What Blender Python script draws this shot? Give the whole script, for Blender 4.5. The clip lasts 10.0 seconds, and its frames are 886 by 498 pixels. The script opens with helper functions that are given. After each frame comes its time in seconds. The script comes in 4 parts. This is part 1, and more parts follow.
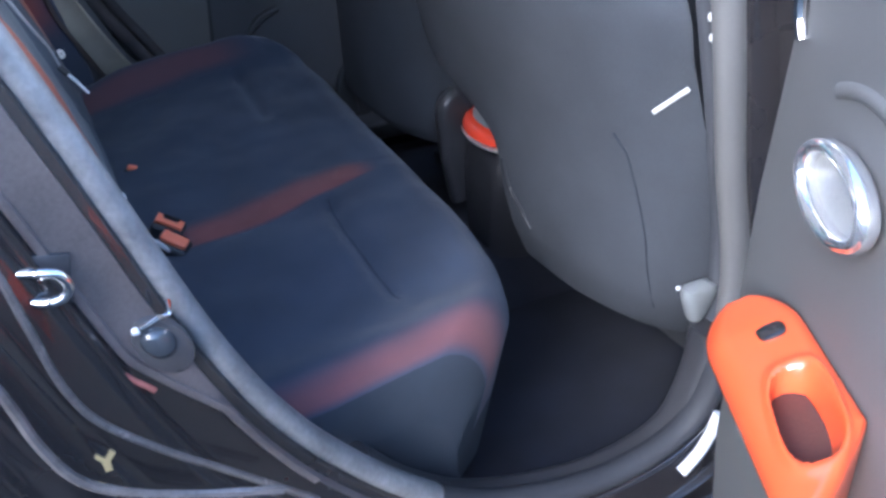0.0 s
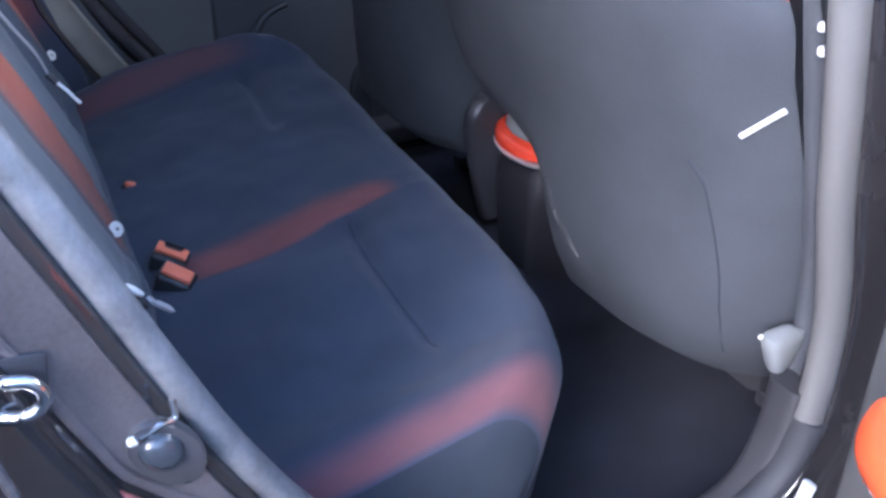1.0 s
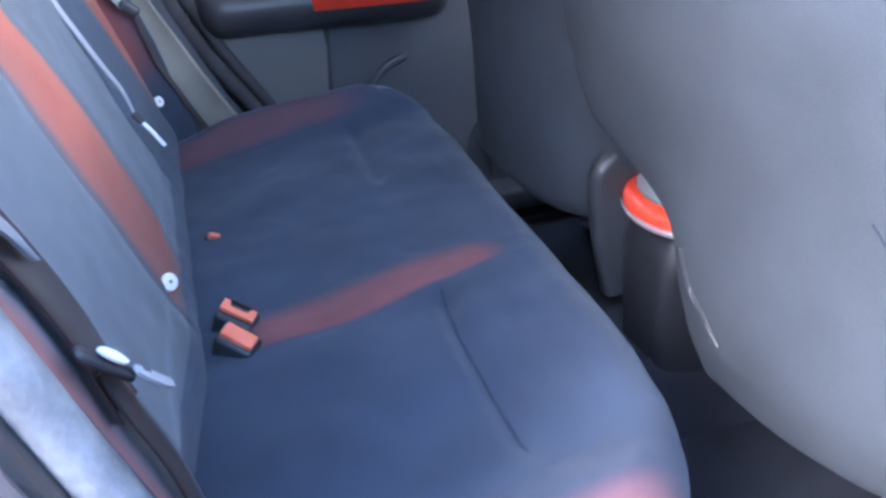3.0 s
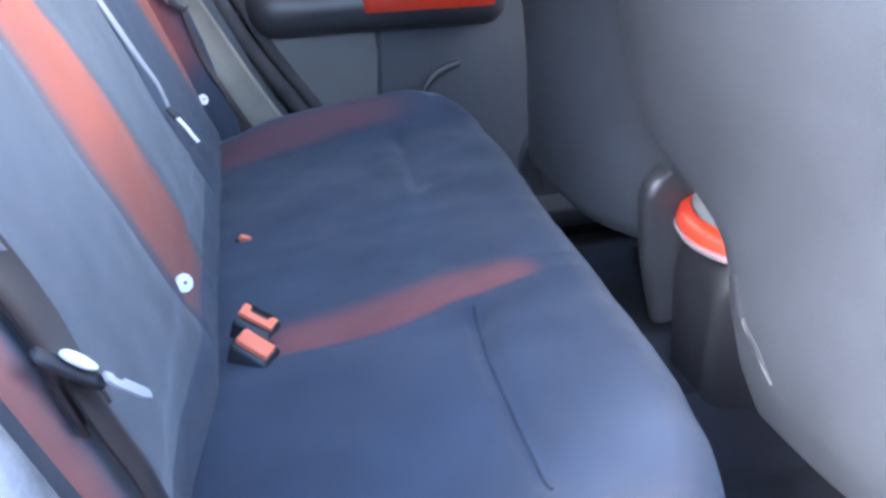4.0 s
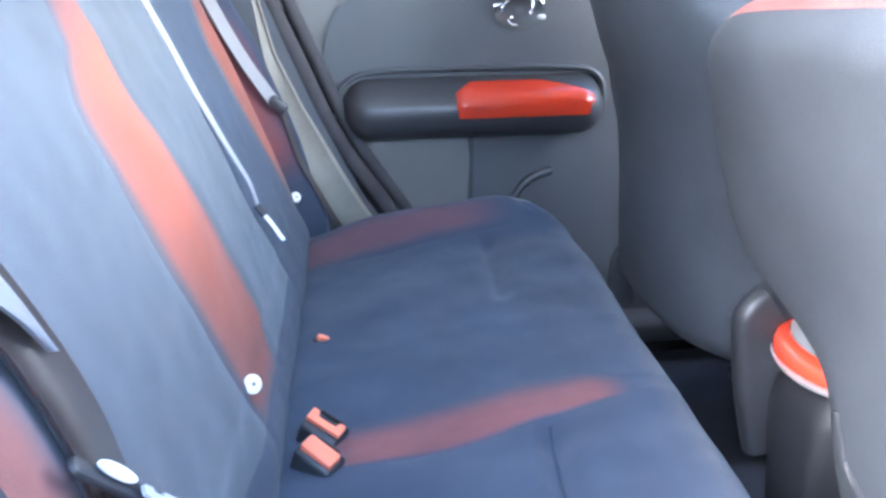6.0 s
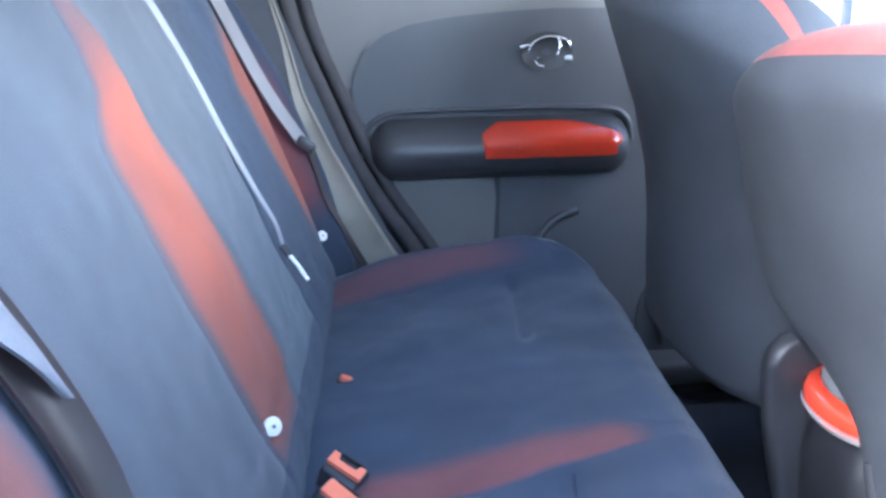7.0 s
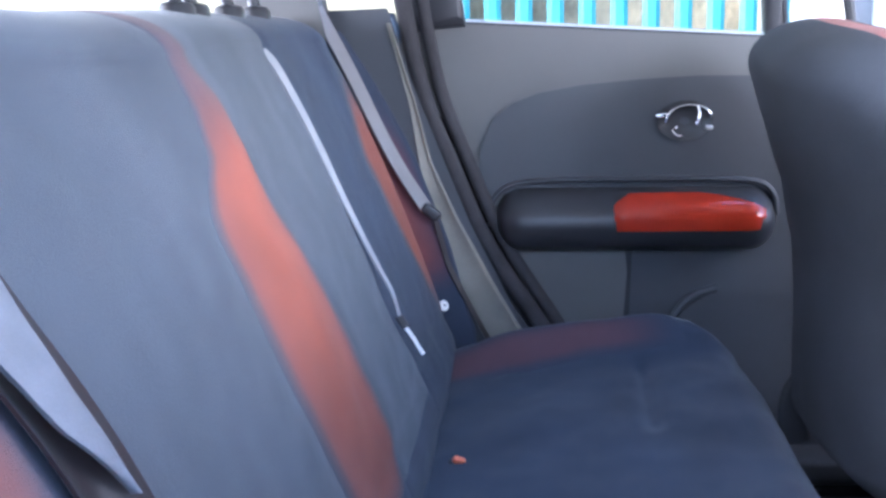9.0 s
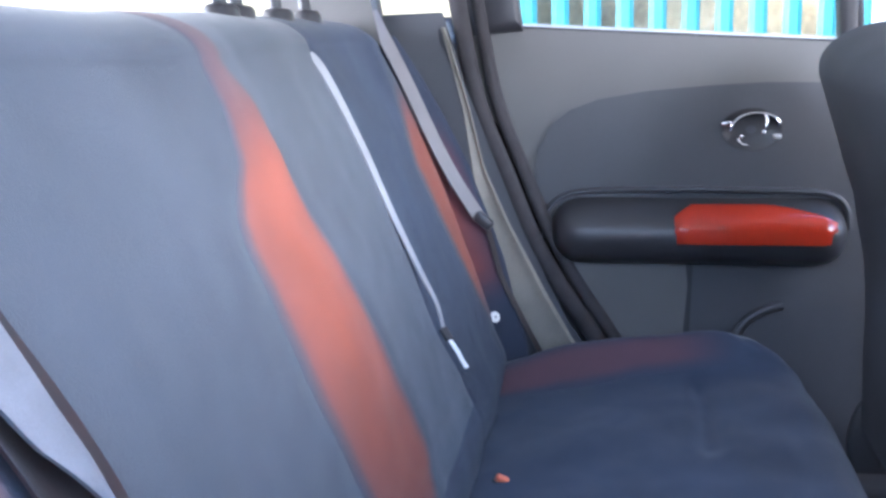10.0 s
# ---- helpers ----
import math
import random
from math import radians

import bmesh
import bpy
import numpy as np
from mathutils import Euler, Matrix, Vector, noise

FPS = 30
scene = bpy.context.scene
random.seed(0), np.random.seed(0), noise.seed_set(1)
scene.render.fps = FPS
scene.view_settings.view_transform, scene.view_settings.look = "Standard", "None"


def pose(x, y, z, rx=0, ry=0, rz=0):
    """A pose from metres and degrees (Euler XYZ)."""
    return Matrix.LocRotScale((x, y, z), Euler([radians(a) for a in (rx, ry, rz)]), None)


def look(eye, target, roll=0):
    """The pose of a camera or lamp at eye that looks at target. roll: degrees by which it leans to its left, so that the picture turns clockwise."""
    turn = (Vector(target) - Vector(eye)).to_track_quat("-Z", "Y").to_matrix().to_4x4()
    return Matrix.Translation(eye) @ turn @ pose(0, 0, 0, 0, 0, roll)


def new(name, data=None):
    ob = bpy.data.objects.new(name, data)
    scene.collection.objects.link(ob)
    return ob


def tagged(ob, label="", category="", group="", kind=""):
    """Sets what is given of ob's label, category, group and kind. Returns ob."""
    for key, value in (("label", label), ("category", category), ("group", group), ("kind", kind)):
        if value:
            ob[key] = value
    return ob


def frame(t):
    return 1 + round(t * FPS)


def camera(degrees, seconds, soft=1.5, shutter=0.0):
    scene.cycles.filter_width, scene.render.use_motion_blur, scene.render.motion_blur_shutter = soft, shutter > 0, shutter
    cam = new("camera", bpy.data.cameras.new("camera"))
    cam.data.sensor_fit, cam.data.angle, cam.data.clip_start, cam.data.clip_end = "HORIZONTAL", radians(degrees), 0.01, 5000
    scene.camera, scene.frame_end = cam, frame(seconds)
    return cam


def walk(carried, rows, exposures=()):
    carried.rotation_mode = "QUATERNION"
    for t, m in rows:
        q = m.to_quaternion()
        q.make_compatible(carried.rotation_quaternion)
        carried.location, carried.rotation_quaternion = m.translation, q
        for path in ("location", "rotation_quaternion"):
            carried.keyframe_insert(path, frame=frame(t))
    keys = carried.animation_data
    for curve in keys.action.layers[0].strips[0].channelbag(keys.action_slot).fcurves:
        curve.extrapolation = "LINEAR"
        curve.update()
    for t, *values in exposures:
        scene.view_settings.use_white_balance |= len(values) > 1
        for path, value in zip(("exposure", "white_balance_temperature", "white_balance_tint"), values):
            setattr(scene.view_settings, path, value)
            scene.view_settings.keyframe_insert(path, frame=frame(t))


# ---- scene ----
cam = camera(53.6, 10.0, soft=3.0)
PATH = [
    (0, (-0.085, -1.32, 1.199), (0.678, 0.243, 0.212), -1.8),
    (0.5, (-0.084, -1.261, 1.2), (0.683, 0.291, 0.198), -1.7),
    (1, (-0.057, -1.158, 1.181), (0.697, 0.392, 0.166), -2.0),
    (1.5, (-0.032, -1.114, 1.153), (0.666, 0.479, 0.166), -2.6),
    (2, (-0.002, -1.09, 1.143), (0.597, 0.58, 0.219), -3.6),
    (2.5, (0.022, -1.058, 1.113), (0.57, 0.654, 0.237), -4.0),
    (4, (0.085, -0.978, 1.054), (0.465, 0.81, 0.241), -2.5),
    (4.5, (0.098, -0.962, 1.048), (0.408, 0.855, 0.272), -2.6),
    (5, (0.104, -0.949, 1.046), (0.341, 0.908, 0.342), -2.5),
    (5.5, (0.105, -0.949, 1.05), (0.314, 0.934, 0.408), -2.0),
    (7, (0.113, -0.944, 1.06), (0.244, 0.985, 0.545), -1.8),
    (7.5, (0.122, -0.929, 1.066), (0.18, 1.013, 0.593), -2.0),
    (8, (0.126, -0.922, 1.072), (0.084, 1.031, 0.642), -1.8),
    (8.5, (0.128, -0.901, 1.057), (0.024, 1.061, 0.678), -1.6),
    (9, (0.128, -0.888, 1.061), (-0.037, 1.071, 0.697), -1.7),
    (9.5, (0.139, -0.867, 1.065), (-0.097, 1.088, 0.712), -1.9),
    (10, (0.15, -0.849, 1.056), (-0.166, 1.095, 0.714), -1.4),
]
walk(cam, [(t, look(eye, target, roll)) for t, eye, target, roll in PATH],
     exposures=[(0.0, 2.95, 5080, 13), (1.0, 3.25, 5150, 19), (2.5, 3.95, 4940, 16), (4.0, 4.60, 5180, 14), (5.5, 5.12, 5380, 10), (7.0, 4.45, 5050, 10), (8.5, 4.14, 5060, 16), (9.0, 3.91, 5110, 18), (10.0, 4.10, 5340, 17)])

# ---- world and sun ----
world = bpy.data.worlds.new("sky")
scene.world = world
world.use_nodes = True
wn = world.node_tree.nodes
sky = wn.new("ShaderNodeTexSky")
sky.sky_type, sky.sun_disc = "NISHITA", False
sky.sun_elevation, sky.sun_rotation = radians(28), radians(238)
sky.air_density, sky.dust_density = 1.3, 2.0
wn["Background"].inputs["Strength"].default_value = 0.125
world.node_tree.links.new(sky.outputs["Color"], wn["Background"].inputs["Color"])
sun_data = bpy.data.lights.new("sun", "SUN")
sun_data.energy, sun_data.angle, sun_data.color = 0.56, radians(30), (1.0, 0.95, 0.88)
sun = new("sun", sun_data)
sun.matrix_world = look((-8.2, -5.1, 5.6), (0, 0, 0.6))

# lamps added at the windscreen, rear and near front windows to boost sky light
for name, eye, target, size, watts, tone in (("windscreen_fill", (1.38, 0.0, 1.22), (-0.1, 0.0, 0.85), (1.1, 0.35), 1.5, (1.0, 0.90, 0.78)),
                                       ("rear_window_fill", (-1.03, 0.0, 1.21), (0.6, -0.1, 0.95), (1.05, 0.24), 2.3, (1.0, 0.95, 0.90)),
                                       ("side_window_fill", (0.98, -0.66, 1.24), (-0.1, 0.0, 0.85), (0.6, 0.24), 1.9, (0.98, 0.96, 0.93))):
    lamp = bpy.data.lights.new(name, "AREA")
    lamp.shape, lamp.size, lamp.size_y, lamp.energy, lamp.color = "RECTANGLE", size[0], size[1], watts, tone
    new(name, lamp).matrix_world = look(eye, target)

# ---- materials ----
def mat(name, colour, rough=0.7, metal=0.0, vary=0.25, scale=8.0, grain=400.0, bump=0.15, coat=0.0, spec=0.5, sheen=0.0, depth=0.002):
    """Base colour varied by stains, fine grain in the relief and in the gloss."""
    m = bpy.data.materials.new(name)
    m.use_nodes = True
    n, l = m.node_tree.nodes, m.node_tree.links
    b = n["Principled BSDF"]
    co = n.new("ShaderNodeTexCoord")
    big, fine = n.new("ShaderNodeTexNoise"), n.new("ShaderNodeTexNoise")
    big.inputs["Scale"].default_value, big.inputs["Detail"].default_value = scale, 5
    fine.inputs["Scale"].default_value, fine.inputs["Detail"].default_value = grain, 3
    l.new(co.outputs["Object"], big.inputs["Vector"])
    l.new(co.outputs["Object"], fine.inputs["Vector"])
    both = n.new("ShaderNodeMath")
    both.operation = "MULTIPLY_ADD"
    both.inputs[1].default_value = 0.45
    l.new(fine.outputs["Fac"], both.inputs[0])
    l.new(big.outputs["Fac"], both.inputs[2])
    ramp = n.new("ShaderNodeMapRange")
    ramp.inputs["From Min"].default_value, ramp.inputs["From Max"].default_value = 0.45, 1.0
    ramp.inputs["To Min"].default_value, ramp.inputs["To Max"].default_value = 1 - vary, 1 + vary
    l.new(both.outputs[0], ramp.inputs["Value"])
    mul = n.new("ShaderNodeVectorMath")
    mul.operation = "SCALE"
    mul.inputs[0].default_value = colour
    l.new(ramp.outputs["Result"], mul.inputs["Scale"])
    l.new(mul.outputs["Vector"], b.inputs["Base Color"])
    rr = n.new("ShaderNodeMapRange")
    rr.inputs["To Min"].default_value, rr.inputs["To Max"].default_value = max(0.02, rough - 0.08), min(1, rough + 0.08)
    l.new(big.outputs["Fac"], rr.inputs["Value"])
    l.new(rr.outputs["Result"], b.inputs["Roughness"])
    b.inputs["Metallic"].default_value = metal
    b.inputs["Specular IOR Level"].default_value = spec
    b.inputs["Coat Weight"].default_value = coat
    b.inputs["Coat Roughness"].default_value = 0.04
    b.inputs["Sheen Weight"].default_value = sheen
    b.inputs["Sheen Roughness"].default_value = 0.4
    if bump:
        bp = n.new("ShaderNodeBump")
        bp.inputs["Strength"].default_value, bp.inputs["Distance"].default_value = bump, depth
        l.new(fine.outputs["Fac"], bp.inputs["Height"])
        l.new(bp.outputs["Normal"], b.inputs["Normal"])
    return m


def glass(name, tint=(0.9, 0.95, 0.95)):
    m = bpy.data.materials.new(name)
    m.use_nodes = True
    n, l = m.node_tree.nodes, m.node_tree.links
    out = n["Material Output"]
    clear, gloss, mix, fres = (n.new("ShaderNodeBsdfTransparent"), n.new("ShaderNodeBsdfGlossy"),
                               n.new("ShaderNodeMixShader"), n.new("ShaderNodeFresnel"))
    clear.inputs["Color"].default_value = (*tint, 1)
    gloss.inputs["Roughness"].default_value = 0.01
    l.new(fres.outputs[0], mix.inputs[0])
    l.new(clear.outputs[0], mix.inputs[1])
    l.new(gloss.outputs[0], mix.inputs[2])
    l.new(mix.outputs[0], out.inputs["Surface"])
    return m


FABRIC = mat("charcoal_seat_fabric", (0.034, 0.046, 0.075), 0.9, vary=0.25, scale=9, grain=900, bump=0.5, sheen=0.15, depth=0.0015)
# lighter copy of the seat cloth: the backrest's stronger light put into colour
FABRIC_LIT = mat("lit_seat_fabric", (0.061, 0.070, 0.085), 0.85, vary=0.2, scale=7, grain=700, bump=0.4, sheen=0.3, depth=0.0015)
FRONT_FABRIC = mat("charcoal_front_seat_cover", (0.048, 0.053, 0.062), 0.9, vary=0.3, scale=5, grain=700, bump=0.4, sheen=0.0, depth=0.0015, spec=0.3)
SHOULDER_RED = mat("dull_red_fabric", (0.25, 0.050, 0.038), 0.85, vary=0.3, scale=14, grain=900, bump=0.5, sheen=0.1, depth=0.0015)
PLASTIC = mat("dark_grained_plastic", (0.050, 0.053, 0.061), 0.5, vary=0.2, scale=5, grain=600, bump=0.35, depth=0.001)
PLASTIC_SOFT = mat("grey_soft_plastic", (0.112, 0.110, 0.107), 0.6, vary=0.15, scale=4, grain=600, bump=0.3, depth=0.001)
PLASTIC_BLACK = mat("black_plastic", (0.034, 0.034, 0.038), 0.4, vary=0.2, scale=9, grain=500, bump=0.2, depth=0.001)
GREY_RENDER = mat("grey_render", (0.36, 0.355, 0.345), 0.9, vary=0.1, scale=2, grain=90, bump=0.4, depth=0.004)
TRIM_PALE = mat("pale_pillar_trim", (0.235, 0.22, 0.185), 0.65, vary=0.4, scale=6, grain=500, bump=0.3, depth=0.001)
ANCHOR_GREY = mat("pale_grey_plastic", (0.19, 0.20, 0.205), 0.4, vary=0.1, scale=9, bump=0.05)
SMOKY = mat("smoky_rubber", (0.045, 0.052, 0.062), 0.12, vary=0.15, scale=30, bump=0.05, coat=0.6)
RED_GLOSS = mat("gloss_red_paint", (0.74, 0.065, 0.026), 0.12, vary=0.05, scale=6, grain=22, bump=0.3, coat=1.0, depth=0.006)
ORANGE_GLOSS = mat("gloss_orange_red_paint", (0.80, 0.10, 0.025), 0.3, vary=0.04, scale=6, grain=60, bump=0.0, coat=0.8)
MATTE = mat("matte_black_plastic", (0.028, 0.029, 0.034), 0.7, vary=0.2, scale=8, grain=500, bump=0.3, depth=0.001)
SIDE_CLOTH = mat("dark_side_cloth", (0.024, 0.031, 0.042), 0.95, vary=0.25, scale=9, grain=900, bump=0.5, depth=0.0015)
CREASE_SHADE = mat("crease_shade_cloth", (0.024, 0.032, 0.054), 0.95, vary=0.3, scale=20, grain=900, bump=0.5, depth=0.0015)
CHROME = mat("chrome", (0.78, 0.78, 0.80), 0.08, metal=1.0, vary=0.04, bump=0.0)
SILVER = mat("satin_silver", (0.72, 0.73, 0.75), 0.42, metal=0.55, vary=0.1, bump=0.05)
# near-white and barely metallic: the steel's shine put into its colour
STEEL = mat("shine_white_steel", (0.86, 0.86, 0.88), 0.35, metal=0.25, vary=0.05, bump=0.0)
RUBBER = mat("grey_rubber_seal", (0.155, 0.158, 0.165), 0.45, vary=0.4, scale=30, grain=180, bump=0.5, spec=0.6)
RUBBER_BLACK = mat("black_rubber", (0.022, 0.016, 0.017), 0.8, vary=0.2, scale=12, grain=300, bump=0.2)
# greyer copy of the black rubber: veiling haze put into its colour
RUBBER_HAZE = mat("haze_grey_rubber", (0.040, 0.037, 0.040), 0.9, vary=0.3, scale=25, grain=300, bump=0.3)
CAR_PAINT = mat("black_car_paint", (0.022, 0.020, 0.021), 0.25, vary=0.15, scale=5, grain=90, bump=0.02, coat=1.0)
CARPET = mat("dark_carpet", (0.015, 0.017, 0.027), 1.0, vary=0.35, scale=14, grain=700, bump=0.8, depth=0.003)
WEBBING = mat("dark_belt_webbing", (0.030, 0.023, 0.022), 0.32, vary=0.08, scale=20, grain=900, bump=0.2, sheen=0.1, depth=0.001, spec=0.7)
WEBBING_GREY = mat("grey_belt_webbing", (0.22, 0.21, 0.215), 0.55, vary=0.12, scale=20, grain=900, bump=0.4, sheen=0.3, depth=0.001)
WEBBING_SHEEN = mat("sheen_belt_webbing", (0.155, 0.16, 0.18), 0.5, vary=0.2, scale=40, grain=900, bump=0.4, sheen=0.2, depth=0.001)
WEBBING_PALE = mat("pale_belt_webbing", (0.31, 0.31, 0.325), 0.5, vary=0.12, scale=20, grain=900, bump=0.4, sheen=0.3, depth=0.001)
BUTTON = mat("orange_red_button", (0.88, 0.23, 0.125), 0.4, vary=0.06, scale=30, bump=0.0)
WHITE = mat("white_plastic", (0.78, 0.78, 0.76), 0.45, vary=0.05, bump=0.0)
TAG_CLOTH = mat("white_tag_cloth", (0.60, 0.60, 0.58), 0.9, vary=0.35, scale=90, grain=900, bump=0.5)
HEADLINING = mat("grey_headlining", (0.58, 0.58, 0.56), 0.95, vary=0.08, scale=5, grain=800, bump=0.3)
ASPHALT = mat("asphalt", (0.055, 0.055, 0.056), 0.9, vary=0.35, scale=1.5, grain=120, bump=0.6, depth=0.006)
TEAL = mat("teal_paint", (0.036, 0.205, 0.22), 0.5, vary=0.15, scale=4, grain=50, bump=0.1)
STONE = mat("sandy_stone", (0.34, 0.265, 0.17), 0.9, vary=0.55, scale=2.2, grain=24, bump=0.8, depth=0.02)
CREAM = mat("cream_render", (0.34, 0.295, 0.185), 0.9, vary=0.08, scale=2, grain=90, bump=0.4, depth=0.004)
PALE = mat("white_render", (0.60, 0.575, 0.51), 0.9, vary=0.06, scale=2, grain=90, bump=0.4, depth=0.004)


def stripe_mat(name, red, ground):
    """Woven stripe that fades into the ground cloth by the mesh's own fade value."""
    m = mat(name, red, 0.85, vary=0.2, scale=14, grain=900, bump=0.5, sheen=0.12, depth=0.0015)
    n, l = m.node_tree.nodes, m.node_tree.links
    b = n["Principled BSDF"]
    src = b.inputs["Base Color"].links[0].from_socket
    fade, mix, weave, add = n.new("ShaderNodeAttribute"), n.new("ShaderNodeMix"), n.new("ShaderNodeTexNoise"), n.new("ShaderNodeMath")
    fade.attribute_name = "fade"
    weave.inputs["Scale"].default_value = 260
    add.operation, add.use_clamp = "MULTIPLY_ADD", True
    add.inputs[1].default_value = 0.25
    sub = n.new("ShaderNodeMath")
    sub.operation = "SUBTRACT"
    sub.inputs[1].default_value = 0.5
    l.new(weave.outputs["Fac"], sub.inputs[0])
    l.new(sub.outputs[0], add.inputs[0])
    l.new(fade.outputs["Fac"], add.inputs[2])
    mix.data_type = "RGBA"
    mix.inputs["A"].default_value = (*ground, 1)
    l.new(add.outputs[0], mix.inputs["Factor"])
    l.new(src, mix.inputs["B"])
    l.new(mix.outputs["Result"], b.inputs["Base Color"])
    return m


# cushion red duller than the backrest's, partly for the weaker light there
CUSHION_STRIPE = stripe_mat("dull_red_cushion_stripe", (0.20, 0.066, 0.060), (0.034, 0.046, 0.075))
BOLSTER_STRIPE = stripe_mat("dark_red_bolster_stripe", (0.25, 0.055, 0.038), (0.034, 0.046, 0.075))
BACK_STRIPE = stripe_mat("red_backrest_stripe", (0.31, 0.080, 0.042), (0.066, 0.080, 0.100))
GLASS = glass("window_glass")


# ---- mesh helpers ----
def part(name, bm, material, parent=None, label="", smooth=True):
    """Links a bmesh as one mesh object under a thing or a part."""
    bmesh.ops.recalc_face_normals(bm, faces=bm.faces)
    me = bpy.data.meshes.new(name)
    bm.to_mesh(me)
    bm.free()
    if smooth:
        me.polygons.foreach_set("use_smooth", [True] * len(me.polygons))
        me.set_sharp_from_angle(angle=radians(42))
    me.materials.append(material)
    ob = new(name, me)
    ob.parent = parent
    if label:
        tagged(ob, label)
    return ob


def thing(name, label, category, group="", kind="", at=(0, 0, 0)):
    e = new(name)
    e.location = at
    e.empty_display_size = 0.05
    return tagged(e, label, category, group, kind)


def lerp(table, v):
    """Straight-line interpolation in rows of (v, value)."""
    xs, ys = [r[0] for r in table], [r[1] for r in table]
    return float(np.interp(v, xs, ys))


def ease(v):
    v = max(0.0, min(1.0, v))
    return v * v * (3 - 2 * v)


def grid(points, closed_u=False, closed_v=False, cap=False):
    """A bmesh from rows of points; closed round and capped at its ends if asked."""
    bm = bmesh.new()
    rows = [[bm.verts.new(p) for p in row] for row in points]
    nu, nv = len(rows), len(rows[0])
    for i in range(nu if closed_u else nu - 1):
        for j in range(nv if closed_v else nv - 1):
            q = [rows[i][j], rows[(i + 1) % nu][j], rows[(i + 1) % nu][(j + 1) % nv], rows[i][(j + 1) % nv]]
            try:
                bm.faces.new(q)
            except ValueError:
                pass
    if cap:
        for end in (rows[0], list(reversed(rows[-1]))):
            if bm.faces.get(end) is None:
                bm.faces.new(end)
    return bm


def box(size, at=(0, 0, 0), bevel=0.004, seg=2, turn=None):
    bm = bmesh.new()
    bmesh.ops.create_cube(bm, size=1.0)
    bmesh.ops.scale(bm, vec=size, verts=bm.verts)
    if bevel:
        bmesh.ops.bevel(bm, geom=list(bm.edges), offset=bevel, segments=seg, profile=0.5, affect="EDGES")
    m = Matrix.Translation(at)
    if turn:
        m = m @ Euler([radians(a) for a in turn]).to_matrix().to_4x4()
    bmesh.ops.transform(bm, matrix=m, verts=bm.verts)
    return bm


def smooth_path(pts, n=8):
    """A Catmull-Rom path through the points."""
    P = [Vector(p) for p in pts]
    P = [P[0] * 2 - P[1]] + P + [P[-1] * 2 - P[-2]]
    out = []
    for i in range(1, len(P) - 2):
        a, b, c, d = P[i - 1:i + 3]
        for k in range(n):
            t = k / n
            out.append(0.5 * ((2 * b) + (c - a) * t + (2 * a - 5 * b + 4 * c - d) * t * t + (3 * b - a - 3 * c + d) * t ** 3))
    out.append(P[-2])
    return out


def sweep(path, section, up=(0, 1, 0), cap=True, closed=False, size=None):
    """Carries a section of (side, up) pairs along a path; size: its scale at f from 0 to 1 of the way."""
    rows, n = [], len(path)
    for i, p in enumerate(path):
        a, b = path[(i - 1) % n if closed else max(i - 1, 0)], path[(i + 1) % n if closed else min(i + 1, n - 1)]
        tan = (b - a).normalized()
        side = tan.cross(Vector(up)).normalized()
        lift = side.cross(tan).normalized()
        k = size(i / (n - 1)) if size else 1.0
        rows.append([p + side * s * k + lift * h * k for s, h in section])
    return grid(rows, closed_u=closed, closed_v=True, cap=cap and not closed)


def circle(r, n=12, r2=None):
    return [(r * math.cos(2 * math.pi * k / n), (r2 or r) * math.sin(2 * math.pi * k / n)) for k in range(n)]


def rounded(w, h, r, n=4):
    """A rounded rectangle, w by h, round the origin."""
    out = []
    for cx, cy, a0 in ((w / 2 - r, h / 2 - r, 0), (-w / 2 + r, h / 2 - r, 90), (-w / 2 + r, -h / 2 + r, 180), (w / 2 - r, -h / 2 + r, 270)):
        for k in range(n + 1):
            a = radians(a0 + 90 * k / n)
            out.append((cx + r * math.cos(a), cy + r * math.sin(a)))
    return out


def slab(outline, depth, m, bevel=0.003, seg=2):
    """A flat outline of (u, v) made depth thick, laid by the matrix m (its z is the thickness); rounded rims."""
    n = len(outline)
    c = Vector((sum(p[0] for p in outline) / n, sum(p[1] for p in outline) / n))
    rows = []
    rim = [(bevel * (1 - math.sin(k / seg * math.pi / 2)), bevel * (1 - math.cos(k / seg * math.pi / 2))) for k in range(seg + 1)] if bevel else [(0.0, 0.0)]
    prof = rim + [(ins, depth - z) for ins, z in reversed(rim)]
    for ins, z in prof:
        row = []
        for k in range(n):
            p = Vector(outline[k])
            a, b = Vector(outline[k - 1]), Vector(outline[(k + 1) % n])
            t = (b - a)
            nrm = Vector((t.y, -t.x))
            nrm = nrm.normalized() if nrm.length > 1e-9 else (p - c).normalized()
            if nrm.dot(p - c) < 0 and len(outline) < 6:
                nrm = -nrm
            q = p - nrm * ins
            row.append(m @ Vector((q.x, q.y, z)))
        rows.append(row)
    return grid(rows, closed_v=True, cap=True)


def wall_panel(outline, y0, y1, **k):
    """An outline of (x, z) from y0 to y1 (a panel that stands lengthways in the car)."""
    m = Matrix(((1, 0, 0, 0), (0, 0, 1, y0), (0, 1, 0, 0), (0, 0, 0, 1)))
    return slab(outline, y1 - y0, m, **k)


